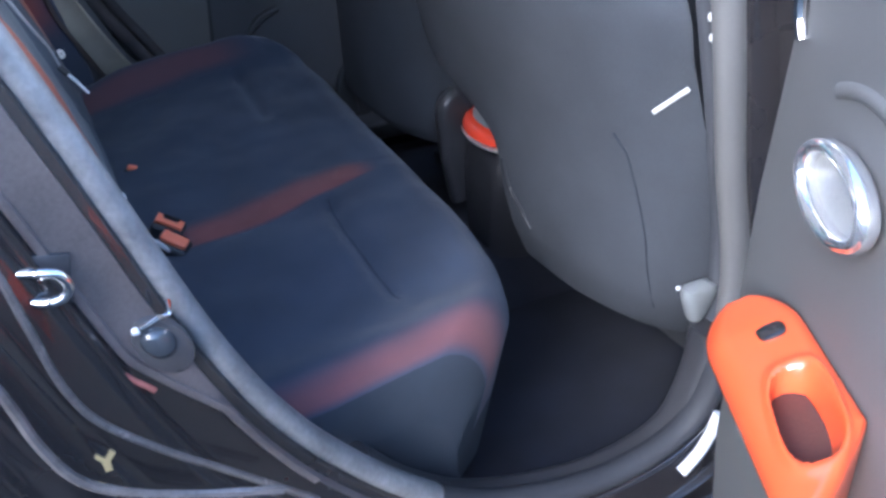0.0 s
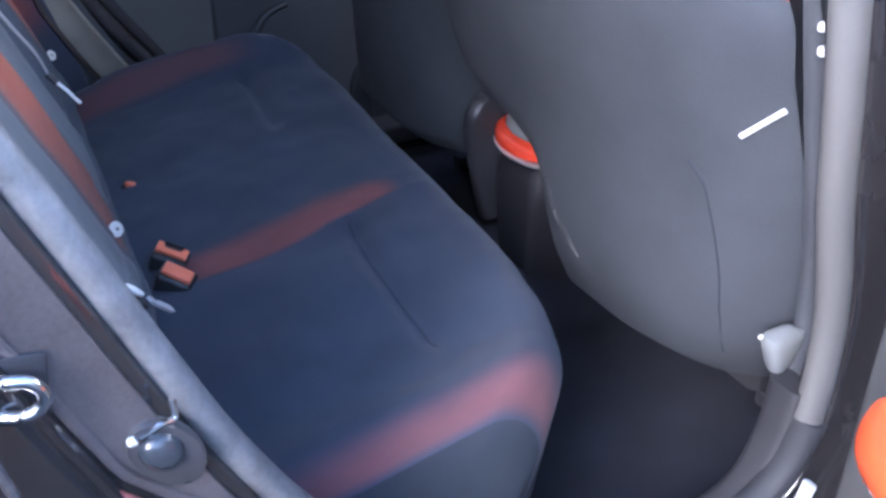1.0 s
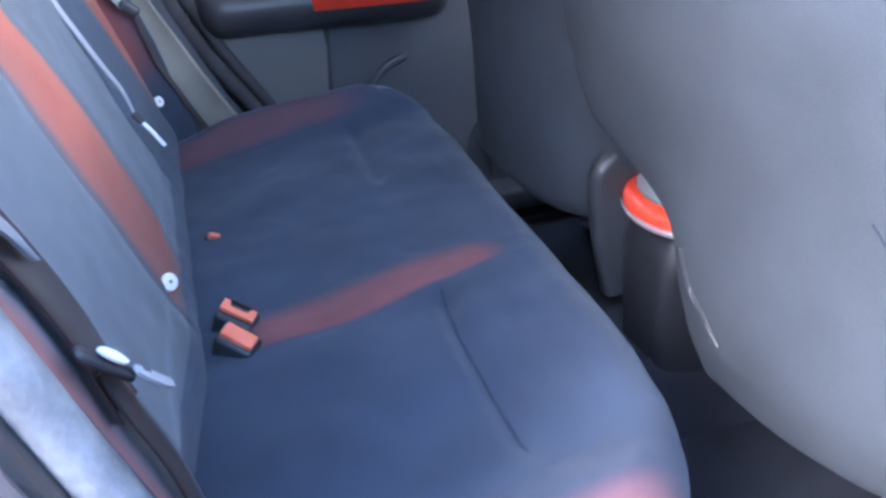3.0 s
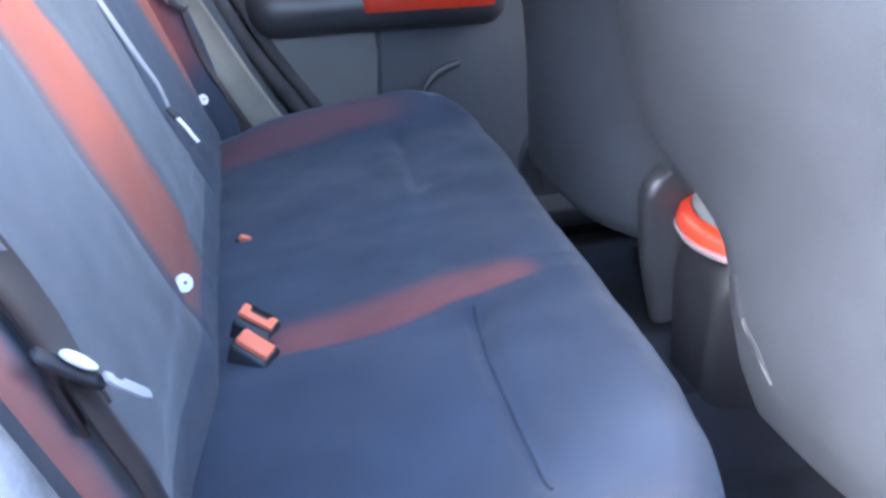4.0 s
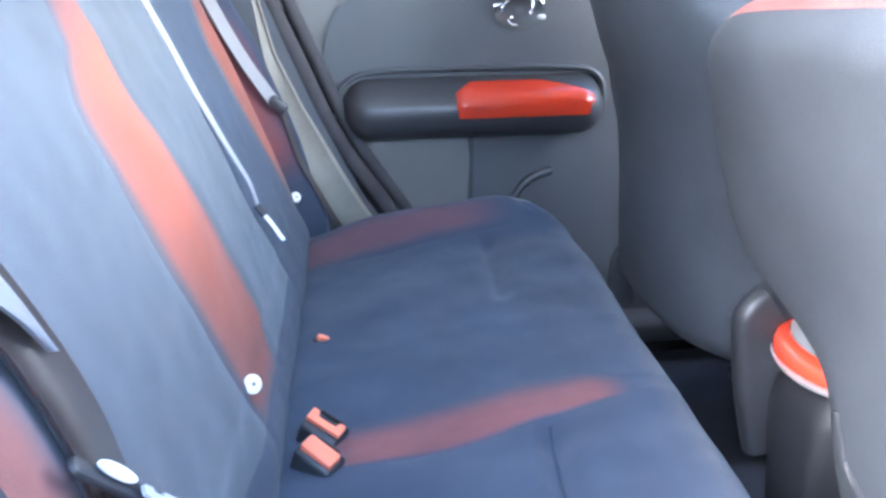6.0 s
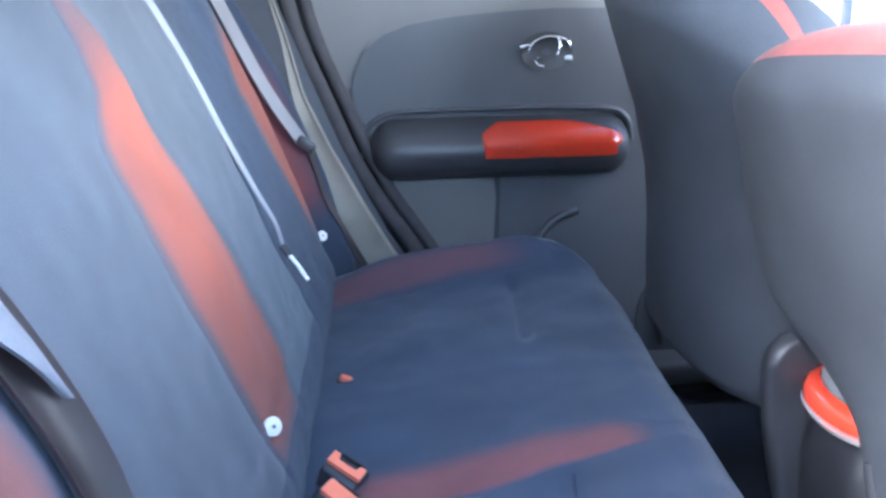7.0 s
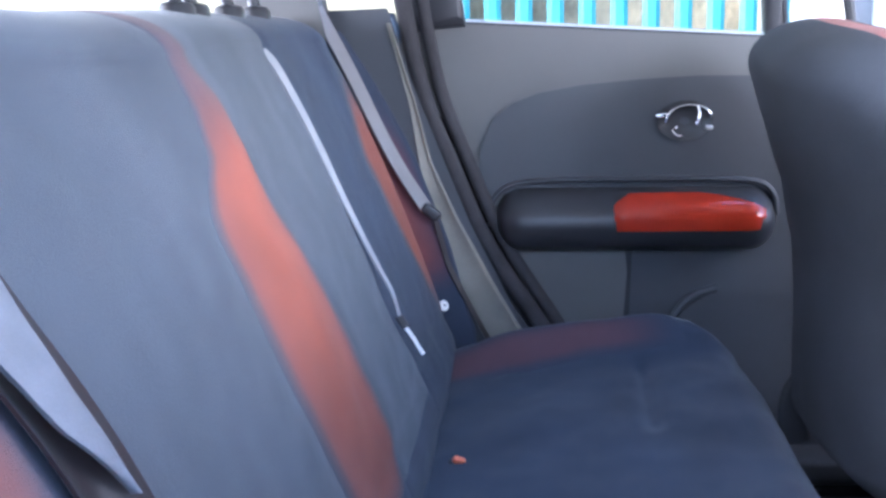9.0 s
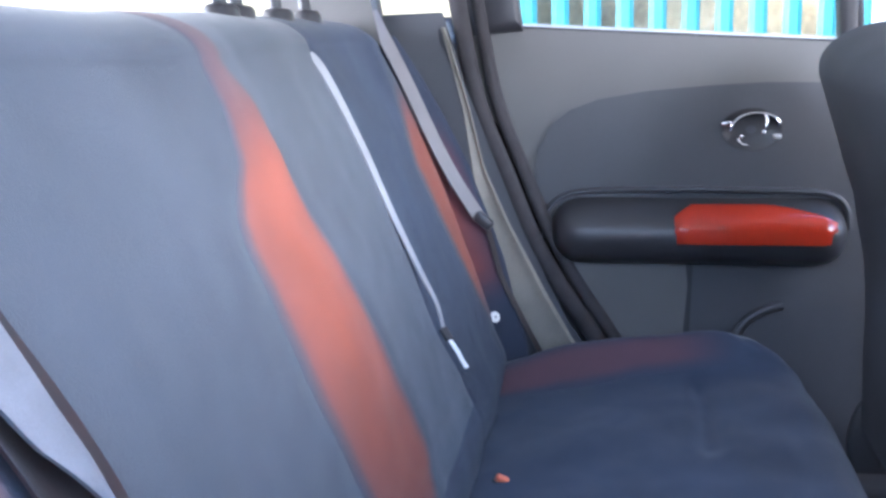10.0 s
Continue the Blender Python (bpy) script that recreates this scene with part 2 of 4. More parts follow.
# ---- outside ----
bm = grid([[(-300, -300, 0), (-300, 300, 0)], [(300, -300, 0), (300, 300, 0)]])
tagged(part("ground", bm, ASPHALT, smooth=False), "dark grey asphalt forecourt under the car", "ground", kind="structure")
# raised far above the fence, unseen, to hold back far-side sky light
bm = box((11.0, 0.3, 4.6), (4.9, 5.6, 2.3), 0.02)
tagged(part("wall_boundary", bm, STONE), "mottled sandy stone wall behind the fence", "wall", kind="structure")
bm = box((7.0, 4.0, 5.0), (-3.95, 6.35, 2.5), 0.03)
tagged(part("wall_building", bm, CREAM), "cream rendered building wall beside the fence", "wall", kind="structure")
bm = box((0.4, 16.0, 3.2), (-9.0, 0.0, 1.6), 0.03)
tagged(part("wall_yard", bm, PALE), "white rendered yard wall behind the car", "wall", kind="structure")
# unseen wall added to keep low sky light out of the cabin
bm = box((26.0, 0.3, 1.5), (0.0, -2.8, 0.75), 0.03)
tagged(part("wall_light_block", bm, GREY_RENDER), "plain grey unseen wall added to block low sky light", "wall", kind="structure")
bm = box((7.0, 3.0, 3.4), (5.22, 6.3, 1.7), 0.03)
tagged(part("wall_outbuilding", bm, PALE), "white rendered outbuilding beyond the fence", "wall", kind="structure")
fence = thing("fence", "teal painted steel palisade fence with flat pales", "fence", at=(1.0, 4.5, 0))
pale_mesh = None
for k in range(12):
    x = -0.36 + 0.186 * k
    if pale_mesh is None:
        prof = [(-0.050, -0.012), (-0.022, 0.010), (0.022, 0.010), (0.050, -0.012), (0.050, -0.016), (0.022, 0.006), (-0.022, 0.006), (-0.050, -0.016)]
        rows = [[(a, -b, z) for a, b in prof] for z in (0.0, 2.3)]
        ob = part("pale", grid(rows, closed_v=True, cap=True), TEAL, fence, smooth=False)
        pale_mesh = ob.data
    else:
        ob = new("pale", pale_mesh)
        ob.parent = fence
    ob.location = (x - 1.0, 0, 0)
for z in (0.4, 1.95):
    part("rail", box((2.0, 0.05, 0.05), (-0.42, 0.04, z), 0.004), TEAL, fence)

gate = thing("gate", "dark steel gate posts before the white outbuilding", "gate", at=(2.4, 4.7, 0))
for x, w in ((-0.20, 0.13), (0.02, 0.035), (0.24, 0.05), (0.75, 0.06)):
    part("post", box((w, 0.05, 1.9), (x, 0, 0.95), 0.006), PLASTIC, gate)
part("rail", box((1.1, 0.03, 0.05), (0.28, 0.0, 1.20), 0.005), PLASTIC, gate)

# ---- car shell ----
car = thing("car", "black hatchback with its rear side door standing open", "car")


def shell(name, bm, material, label=""):
    return part(name, bm, material, car, label)


# floor with a tunnel, and the raised pan under the bench
rows = []
for x in (-1.1, 0.02, 0.10, 0.16, 0.9, 1.5, 1.75):
    zf = 0.50 if x < 0.05 else (0.36 if x < 0.15 else 0.30)
    rows.append([(x, y, zf + (0.11 if abs(y + 0.03) < 0.10 and x > 0.12 else 0.0)) for y in (-0.70, -0.40, -0.16, -0.11, 0.05, 0.10, 0.40, 0.70)])
bm = grid(rows)
shell("floor_carpet", bm, CARPET, "dark floor carpet")
shell("floor_pan", box((2.9, 1.42, 0.05), (0.32, 0, 0.20), 0.01), CAR_PAINT)

# outline of the rear door opening (x, z), on the flange beside the seat
OPEN_REAR = [(-0.16, 1.30), (-0.125, 1.12), (-0.095, 1.04), (-0.075, 0.985), (-0.052, 0.92), (-0.026, 0.845), (0.004, 0.765), (0.045, 0.68),
             (0.10, 0.60), (0.18, 0.515), (0.27, 0.450), (0.40, 0.412), (0.50, 0.415), (0.575, 0.450), (0.608, 0.53), (0.612, 0.62), (0.602, 0.70), (0.578, 0.80), (0.556, 0.92),
             (0.530, 1.05), (0.502, 1.20), (0.475, 1.32)]


def inward(z):
    """How far the car's sides lean in above the waist."""
    return max(0.0, z - 1.10) * 0.28


def side_path(pts, y, sign):
    return [Vector((p.x, sign * (abs(y) - inward(p.z)), p.z)) for p in smooth_path([(x, 0, z) for x, z in pts], 6)]


seal_path = side_path(OPEN_REAR, 0.68, -1)
low = [i for i, p in enumerate(seal_path) if p.x > 0.12 and p.z < (0.50 if p.x < 0.4 else 0.53)]
for run, r, stuff in ((seal_path[:low[0] + 2], 0.0124, RUBBER), (seal_path[low[-1]:], 0.0186, PLASTIC_SOFT)):
    shell("door_seal", sweep(run, circle(r, 14, 0.016), up=(0, 1, 0)), stuff, "grey rubber seal round the door opening")

shell("sill_cover", sweep([seal_path[i] for i in low], circle(0.0136, 14, 0.0175), up=(0, 1, 0), size=lambda f: 1.0 + 0.36 * max(0.0, (f - 0.6) / 0.4) ** 2), MATTE, "black plastic sill cover")

# flange strip from the seal outwards: stepped, black painted
STEPS = [(0.000, -0.672), (0.010, -0.698), (0.016, -0.701), (0.056, -0.707), (0.060, -0.710), (0.062, -0.716), (0.066, -0.7185), (0.072, -0.717), (0.078, -0.720), (0.096, -0.742), (0.100, -0.746), (0.106, -0.747), (0.112, -0.751), (0.126, -0.778), (0.131, -0.784), (0.138, -0.786), (0.143, -0.792), (0.152, -0.812)]
def flange(path, sign, steps, thick=0.003):
    """A stepped strip that runs round a door opening, outwards from its seal."""
    c = Vector((0.25, 0, 0.85))
    rows = []
    n = len(path)
    for i, p in enumerate(path):
        t = path[min(i + 1, n - 1)] - path[max(i - 1, 0)]
        nrm = Vector((t.z, 0, -t.x)).normalized()
        if nrm.dot(p - c) < 0:
            nrm = -nrm
        rows.append([Vector((p.x, sign * abs(-y) + (p.y - sign * 0.68), p.z)) + nrm * o for o, y in steps])
    back = [[q + Vector((0, -sign * thick * 2, 0)) for q in reversed(r)] for r in rows]
    return grid([r + b for r, b in zip(rows, back)], closed_v=True, cap=True)


shell("door_aperture", flange(seal_path, -1, STEPS), CAR_PAINT, "black painted door opening with stepped flanges")
# paler copy of the black paint: reflected surroundings put into its colour
FLANGE_LIT = mat("lit_dark_paint", (0.092, 0.080, 0.080), 0.4, vary=0.35, scale=14, grain=300, bump=0.05, coat=0.3)
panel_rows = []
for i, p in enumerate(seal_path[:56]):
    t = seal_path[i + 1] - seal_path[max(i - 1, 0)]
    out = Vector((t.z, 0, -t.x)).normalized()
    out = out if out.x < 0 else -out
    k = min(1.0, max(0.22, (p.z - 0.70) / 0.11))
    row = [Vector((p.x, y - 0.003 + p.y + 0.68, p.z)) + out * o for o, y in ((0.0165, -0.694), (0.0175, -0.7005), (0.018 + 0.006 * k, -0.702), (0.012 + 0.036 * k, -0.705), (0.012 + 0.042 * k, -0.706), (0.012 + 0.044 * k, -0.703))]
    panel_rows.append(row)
shell("aperture_panel", grid(panel_rows), FLANGE_LIT, "inner panel of the door opening, paled for reflected light")
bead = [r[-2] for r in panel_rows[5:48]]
shell("panel_bead", sweep(bead, circle(0.0042, 8, 0.003), up=(0, 1, 0)), FLANGE_LIT, "rolled bead of the inner panel, paled for reflected light")
# thin bright strip added where the seal's edge glints
lip = []
for i in range(4, 20):
    t = seal_path[i + 1] - seal_path[i - 1]
    out = Vector((t.z, 0, -t.x)).normalized()
    lip.append(seal_path[i] + (out if out.x < 0 else -out) * 0.0125 + Vector((0, -0.008, 0)))
shell("seal_glint", sweep(lip, circle(0.0013, 8), up=(0, 1, 0)), STEEL, "bright strip as the glint beside the seal")
# grey beads take the place of reflected light lines on the flange ridges
RIDGE_LIGHT = mat("ridge_light_lacquer", (0.085, 0.08, 0.082), 0.25, vary=0.4, scale=40, grain=300, bump=0.05, coat=1.0)
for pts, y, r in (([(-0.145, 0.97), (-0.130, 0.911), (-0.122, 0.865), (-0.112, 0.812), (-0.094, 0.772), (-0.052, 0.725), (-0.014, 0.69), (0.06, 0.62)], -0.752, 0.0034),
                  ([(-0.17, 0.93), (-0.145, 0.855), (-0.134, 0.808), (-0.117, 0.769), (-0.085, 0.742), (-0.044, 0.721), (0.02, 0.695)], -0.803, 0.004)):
    shell("ridge_line", sweep(smooth_path([(x, y, z) for x, z in pts], 6), circle(r, 8), up=(0, 1, 0)), RIDGE_LIGHT)
# red bead painted as the orange grip's reflection
shell("red_reflection", sweep(smooth_path([(-0.084, -0.711, 0.804), (-0.070, -0.712, 0.781), (-0.050, -0.711, 0.757)], 5), circle(0.0026, 8), up=(0, 1, 0)), mat("reflected_red_lacquer", (0.34, 0.12, 0.10), 0.2, vary=0.4, scale=60, coat=1.0))
shell("drain_plug", slab([(-0.007, 0.006), (-0.003, 0.001), (-0.002, -0.007), (0.003, -0.007), (0.003, 0.0), (0.008, 0.005), (0.005, 0.008), (0.0, 0.003), (-0.005, 0.008)], 0.004, Matrix.Translation((-0.098, -0.772, 0.753)) @ Euler((radians(70), 0, 0)).to_matrix().to_4x4(), bevel=0.0), mat("yellowed_plastic", (0.20, 0.165, 0.08), 0.5), "yellowed plastic drain plug")
# body side behind and under the opening
quarter = [(-0.30, 1.25), (-1.15, 1.25), (-1.30, 0.85), (-1.20, 0.45), (-0.80, 0.35), (-0.55, 0.62), (-0.30, 0.70)]
shell("quarter_panel", wall_panel(quarter, -0.84, -0.80), CAR_PAINT)
shell("sill", sweep([Vector((x, -0.80, 0.33)) for x in (-0.30, 0.0, 0.3, 0.6, 1.6)], rounded(0.13, 0.12, 0.03)), CAR_PAINT)
shell("sill_trim", sweep(smooth_path([(0.12, -0.655, 0.545), (0.18, -0.655, 0.478), (0.27, -0.655, 0.418), (0.40, -0.655, 0.383), (0.50, -0.655, 0.383), (0.575, -0.655, 0.415), (0.610, -0.655, 0.49), (0.618, -0.655, 0.56)], 5), rounded(0.06, 0.05, 0.015)), PLASTIC_BLACK)

# striker on the rear flange
striker = part("striker", box((0.034, 0.005, 0.042), (-0.104, -0.710, 0.877), 0.002, turn=(0, 10, 0)), PLASTIC_BLACK, car, "latch striker on its dark plate")
part("striker_loop", sweep(smooth_path([(-0.124, -0.712, 0.889), (-0.108, -0.722, 0.890), (-0.096, -0.724, 0.887), (-0.0905, -0.724, 0.877), (-0.095, -0.724, 0.868), (-0.108, -0.722, 0.8655), (-0.124, -0.712, 0.867)], 5), circle(0.0042, 10), up=(0, 1, 0.1)), CHROME, striker)
part("striker_foot", box((0.009, 0.007, 0.036), (-0.124, -0.713, 0.882), 0.003, 3), STEEL, striker, "bright striker foot")
# bump stop
def oval(cx, cz, rx, rz, y, lean=30):
    c, d = math.cos(radians(lean)), math.sin(radians(lean))
    out = []
    for a_ in [2 * math.pi * j / 24 for j in range(24)]:
        u, v = rx * math.cos(a_), rz * math.sin(a_)
        out.append((cx + u * c - v * d, y, cz + u * d + v * c))
    return out


bump = part("bump_stop", grid([oval(-0.036, 0.794, 0.020, 0.032, -0.701), oval(-0.036, 0.794, 0.020, 0.032, -0.706), oval(-0.036, 0.794, 0.0185, 0.030, -0.7095), oval(-0.036, 0.794, 0.014, 0.024, -0.711)], closed_v=True, cap=True), mat("grey_smoky_plastic", (0.060, 0.058, 0.062), 0.3, vary=0.2, scale=40, bump=0.05, coat=0.4), car, "smoky grey plastic door bump stop")
part("dome", grid([oval(-0.039, 0.800, 0.0135 * math.cos(k), 0.017 * math.cos(k), -0.709 - 0.011 * math.sin(k)) for k in (0.0, 0.35, 0.7, 1.05, 1.35, 1.5)], closed_v=True, cap=True), SMOKY, bump, "glossy smoky dome")
part("clip", sweep(smooth_path([(-0.055, -0.714, 0.818), (-0.046, -0.717, 0.822), (-0.036, -0.717, 0.826), (-0.027, -0.714, 0.826), (-0.026, -0.711, 0.837)], 5), circle(0.0022, 8), up=(0, 1, 0)), CHROME, bump, "chrome wire clip")
part("clip_end", box((0.007, 0.006, 0.006), (-0.054, -0.715, 0.8185), 0.0025, 3), STEEL, bump)
# bright strip at the front lower corner, coloured as its glints
shell("glint_strip", sweep(smooth_path([(0.512, -0.735, 0.430), (0.535, -0.735, 0.449), (0.551, -0.735, 0.474), (0.560, -0.735, 0.502)], 5), rounded(0.010, 0.014, 0.004)), STEEL)

bm = wall_panel([(-0.20, 1.14), (-0.215, 1.30), (-0.26, 1.46), (-0.62, 1.42), (-0.98, 1.26), (-1.02, 1.10)], -0.80, -0.74, bevel=0.02)
for v in bm.verts:
    v.co.y += inward(v.co.z)
shell("rear_pillar", bm, CAR_PAINT)
shell("arch_trim", wall_panel([(-0.12, 1.16), (-0.10, 1.02), (-0.055, 0.88), (-0.01, 0.76), (0.03, 0.68), (0.03, 0.46), (-0.36, 0.46), (-0.36, 1.16)], -0.66, -0.63, bevel=0.01), PLASTIC)
shell("side_skin", wall_panel([(-1.25, 1.10), (-0.6, 1.14), (0.05, 1.13), (0.60, 1.08), (0.66, 1.00), (1.70, 0.92), (1.78, 0.60), (1.65, 0.25), (-0.30, 0.25), (-0.60, 0.60), (-1.25, 0.50)], 0.805, 0.85, bevel=0.02), CAR_PAINT)
shell("sill", sweep([Vector((x, 0.745, 0.32)) for x in (-0.30, 0.0, 0.3, 0.6, 1.6)], rounded(0.12, 0.16, 0.03)), CAR_PAINT)
shell("sill_trim", sweep([Vector((x, 0.675, 0.37)) for x in (0.10, 0.3, 0.6, 1.6)], rounded(0.05, 0.14, 0.015)), MATTE)
# B pillar of the open side: trim panel and seal of the front door
bp = [(0.56, 0.40), (0.612, 0.50), (0.628, 0.60), (0.618, 0.70), (0.592, 0.82), (0.562, 0.94), (0.530, 1.07), (0.495, 1.22), (0.46, 1.36),
      (0.58, 1.36), (0.62, 1.10), (0.68, 0.90), (0.72, 0.60), (0.72, 0.40)]
bm = wall_panel(bp, -0.655, -0.632, bevel=0.009, seg=3)
for v in bm.verts:
    v.co.y += inward(v.co.z)
shell("pillar_trim", bm, PLASTIC, "dark grey plastic centre pillar trim")
bm = wall_panel([(x + 0.03, z) for x, z in bp], -0.78, -0.662, bevel=0.01)
for v in bm.verts:
    v.co.y += inward(v.co.z)
shell("pillar", bm, CAR_PAINT)
for z in (0.935, 0.957):
    shell("trim_clip", box((0.010, 0.008, 0.009), (0.5595 - 0.24 * (z - 0.946), -0.647, z), 0.003, 3), WHITE, "small bright trim clip")
# seat belt foot at the pillar's base
rows = []
for k in range(9):
    f = k / 8
    k = math.sqrt(max(0.02, 1 - (2 * f - 1) ** 4))
    w = (0.062 - 0.046 * f) * k
    rows.append([Vector((0.606 - 0.002 * f + q[0], -0.630 + q[1], 0.619 - 0.064 * f)) for q in rounded(w, (0.030 - 0.008 * f) * k, 0.45 * (0.030 - 0.008 * f) * k)])
shell("belt_anchor_cover", grid(rows, closed_v=True, cap=True), ANCHOR_GREY, "pale grey belt anchor cover")
shell("screw_cap", slab(circle(0.0032, 12), 0.003, Matrix.Translation((0.570, -0.630, 0.619)) @ Euler((radians(90), 0, 0)).to_matrix().to_4x4(), bevel=0.001), WHITE, "small white screw cap")

# roof, front end and tail, closing the cabin
rows = []
for x, z in ((1.15, 1.34), (0.9, 1.47), (0.4, 1.53), (-0.2, 1.51), (-0.7, 1.45), (-0.95, 1.38)):
    rows.append([(x, y, z - 0.09 * (abs(y) / 0.62) ** 3) for y in np.linspace(-0.62, 0.62, 13)])
bm = grid(rows + [[(x, y, z + 0.04) for x, y, z in r] for r in reversed(rows)], closed_u=True)
roof = tagged(part("ceiling", bm, HEADLINING), "pale grey fabric roof lining of the car", "ceiling", kind="structure")
rows = [[(p[0], p[1], p[2] + 0.045) for p in r] for r in rows]
bm = grid(rows + [[(x, y, z + 0.012) for x, y, z in r] for r in reversed(rows)], closed_u=True)
shell("roof_skin", bm, CAR_PAINT, "black painted roof")
for s in (-1, 1):
    bm = sweep(smooth_path([(1.75, s * 0.68, 0.98), (1.20, s * 0.62, 1.32), (0.9, s * 0.62, 1.42), (0.4, s * 0.62, 1.46), (-0.2, s * 0.62, 1.44), (-0.7, s * 0.60, 1.38), (-0.98, s * 0.60, 1.28), (-1.15, s * 0.64, 1.08)], 5), rounded(0.08, 0.07, 0.02))
    shell("roof_rail", bm, PLASTIC_SOFT if s > 0 else CAR_PAINT)
shell("dashboard", sweep([Vector((1.45, y, 0.79)) for y in (-0.68, 0.0, 0.68)], rounded(0.42, 0.36, 0.10), up=(0, 0, 1)), PLASTIC)
shell("bulkhead", box((0.05, 1.40, 0.75), (1.72, 0, 0.62), 0.01), PLASTIC_BLACK)
shell("tailgate", box((0.05, 1.25, 0.55), (-1.17, 0, 0.78), 0.02), PLASTIC)
shell("boot_floor", box((0.90, 1.20, 0.04), (-0.72, 0, 0.53), 0.01), CARPET)
shell("parcel_shelf", box((0.72, 1.20, 0.025), (-0.72, 0.0, 1.055), 0.008, turn=(0, -2, 0)), PLASTIC_SOFT, "grey parcel shelf behind the backrest")
for s in (-1, 1):
    shell("boot_side", box((0.95, 0.10, 0.55), (-0.70, s * 0.66, 0.78), 0.02), PLASTIC)
for name, a, b in (("windscreen", (1.70, 1.02), (1.16, 1.36)), ("rear_window", (-1.16, 1.07), (-0.96, 1.34))):
    ob = shell(name, grid([[(a[0], -0.60, a[1]), (a[0], 0.60, a[1])], [(b[0], -0.56, b[1]), (b[0], 0.56, b[1])], [(b[0] - 0.004, -0.56, b[1] - 0.004), (b[0] - 0.004, 0.56, b[1] - 0.004)], [(a[0] - 0.004, -0.60, a[1] - 0.004), (a[0] - 0.004, 0.60, a[1] - 0.004)]], closed_u=True), GLASS)
    ob.visible_shadow = False

# near front door, closed
nfd = [(0.66, 0.36), (1.62, 0.36), (1.72, 0.70), (1.66, 1.04), (0.60, 1.10), (0.66, 0.80)]
shell("front_door", wall_panel(nfd, -0.84, -0.70, bevel=0.02), CAR_PAINT)

# ---- far side of the car ----
# wheel arch and rear pillar trim beside the bench
arch = [(-0.36, 1.19), (-0.09, 1.185), (-0.060, 1.07), (-0.015, 0.95), (0.035, 0.82), (0.112, 0.66), (0.20, 0.54), (0.20, 0.40), (-0.36, 0.40)]
shell("arch_trim", wall_panel(arch, 0.655, 0.75, bevel=0.012, seg=3), PLASTIC, "dark grey wheel arch and pillar trim")
bm = wall_panel([(-0.40, 1.46), (-0.28, 1.44), (-0.23, 1.30), (-0.195, 1.15), (-0.345, 1.15), (-0.37, 1.30)], 0.62, 0.70, bevel=0.012)
shell("rear_pillar_trim", bm, PLASTIC_SOFT)
bm = wall_panel([(-0.066, 1.150), (-0.02, 1.160), (0.046, 1.164), (0.044, 1.185), (0.030, 1.30), (-0.02, 1.46), (-0.095, 1.46), (-0.070, 1.30), (-0.062, 1.18)], 0.715, 0.76, bevel=0.012)
for v in bm.verts:
    v.co.y -= inward(v.co.z)
shell("window_post", bm, PLASTIC_BLACK)
OPEN_FAR = [(-0.068, 1.30), (-0.054, 1.18), (-0.038, 1.08), (-0.018, 1.01), (0.018, 0.92), (0.058, 0.82), (0.100, 0.74), (0.145, 0.67), (0.21, 0.575), (0.30, 0.485)]
for dx, r in ((0.0, 0.015), (0.031, 0.012)):
    path = side_path([(x + dx, z) for x, z in OPEN_FAR], 0.675 + dx * 0.6, 1)
    shell("door_seal", sweep(path, circle(r, 10), up=(0, 1, 0)), RUBBER_HAZE, "black rubber seal round the closed door, greyed for haze")

# pale trim strip along the pillar, widening towards the seat, with a rolled front edge
STRIP_REAR = [(0.56, 0.100), (0.624, 0.066), (0.69, 0.031), (0.76, -0.002), (0.80, -0.010), (0.85, -0.024), (0.93, -0.040), (1.03, -0.053), (1.12, -0.075), (1.17, -0.087)]
STRIP_FRONT = [(0.56, 0.180), (0.633, 0.131), (0.71, 0.088), (0.795, 0.045), (0.835, 0.024), (0.932, -0.018), (0.983, -0.030), (1.028, -0.040), (1.122, -0.067), (1.17, -0.080)]
rows = []
for k in range(41):
    z = 0.56 + 0.61 * k / 40
    a, b = lerp(STRIP_REAR, z), lerp(STRIP_FRONT, z)
    lean = 0.5 * inward(z)
    rows.append([Vector((a + (b - a) * f, 0.6545 - o - lean, z)) for f, o in ((0.0, -0.006), (0.0, 0.001), (0.06, 0.0035), (0.3, 0.0025), (0.7, 0.003), (0.86, 0.008), (0.94, 0.0095), (1.0, 0.006), (1.02, -0.004))])
shell("arch_edge", grid(rows, closed_v=True, cap=True), TRIM_PALE, "pale beige edge of the pillar trim")

# far rear door
door = thing("rear_door", "closed rear door with grey trim and a red armrest insert", "car door", at=(0.30, 0.70, 0.0))
D = Matrix.Translation((-0.30, -0.70, 0))


def dpart(name, bm, material, label="", parent=None):
    bmesh.ops.transform(bm, matrix=D, verts=bm.verts)
    return part(name, bm, material, parent or door, label)


panel = [(-0.065, 1.164), (0.045, 1.157), (0.62, 1.113), (0.66, 0.95), (0.70, 0.60), (0.71, 0.36), (0.36, 0.42), (0.26, 0.53), (0.17, 0.68), (0.10, 0.83), (0.03, 0.98), (-0.03, 1.07), (-0.062, 1.13)]
dpart("panel", wall_panel(panel, 0.712, 0.80, bevel=0.012, seg=3), PLASTIC_SOFT, "grey soft upper door trim")
# darker insert with a swept upper edge round the handle
insert = [(0.085, 0.870), (0.070, 0.91), (0.075, 0.955), (0.096, 0.998), (0.130, 1.023), (0.175, 1.039), (0.255, 1.051), (0.36, 1.058), (0.45, 1.061), (0.56, 1.058), (0.64, 1.045), (0.655, 0.87), (0.60, 0.868), (0.40, 0.870)]
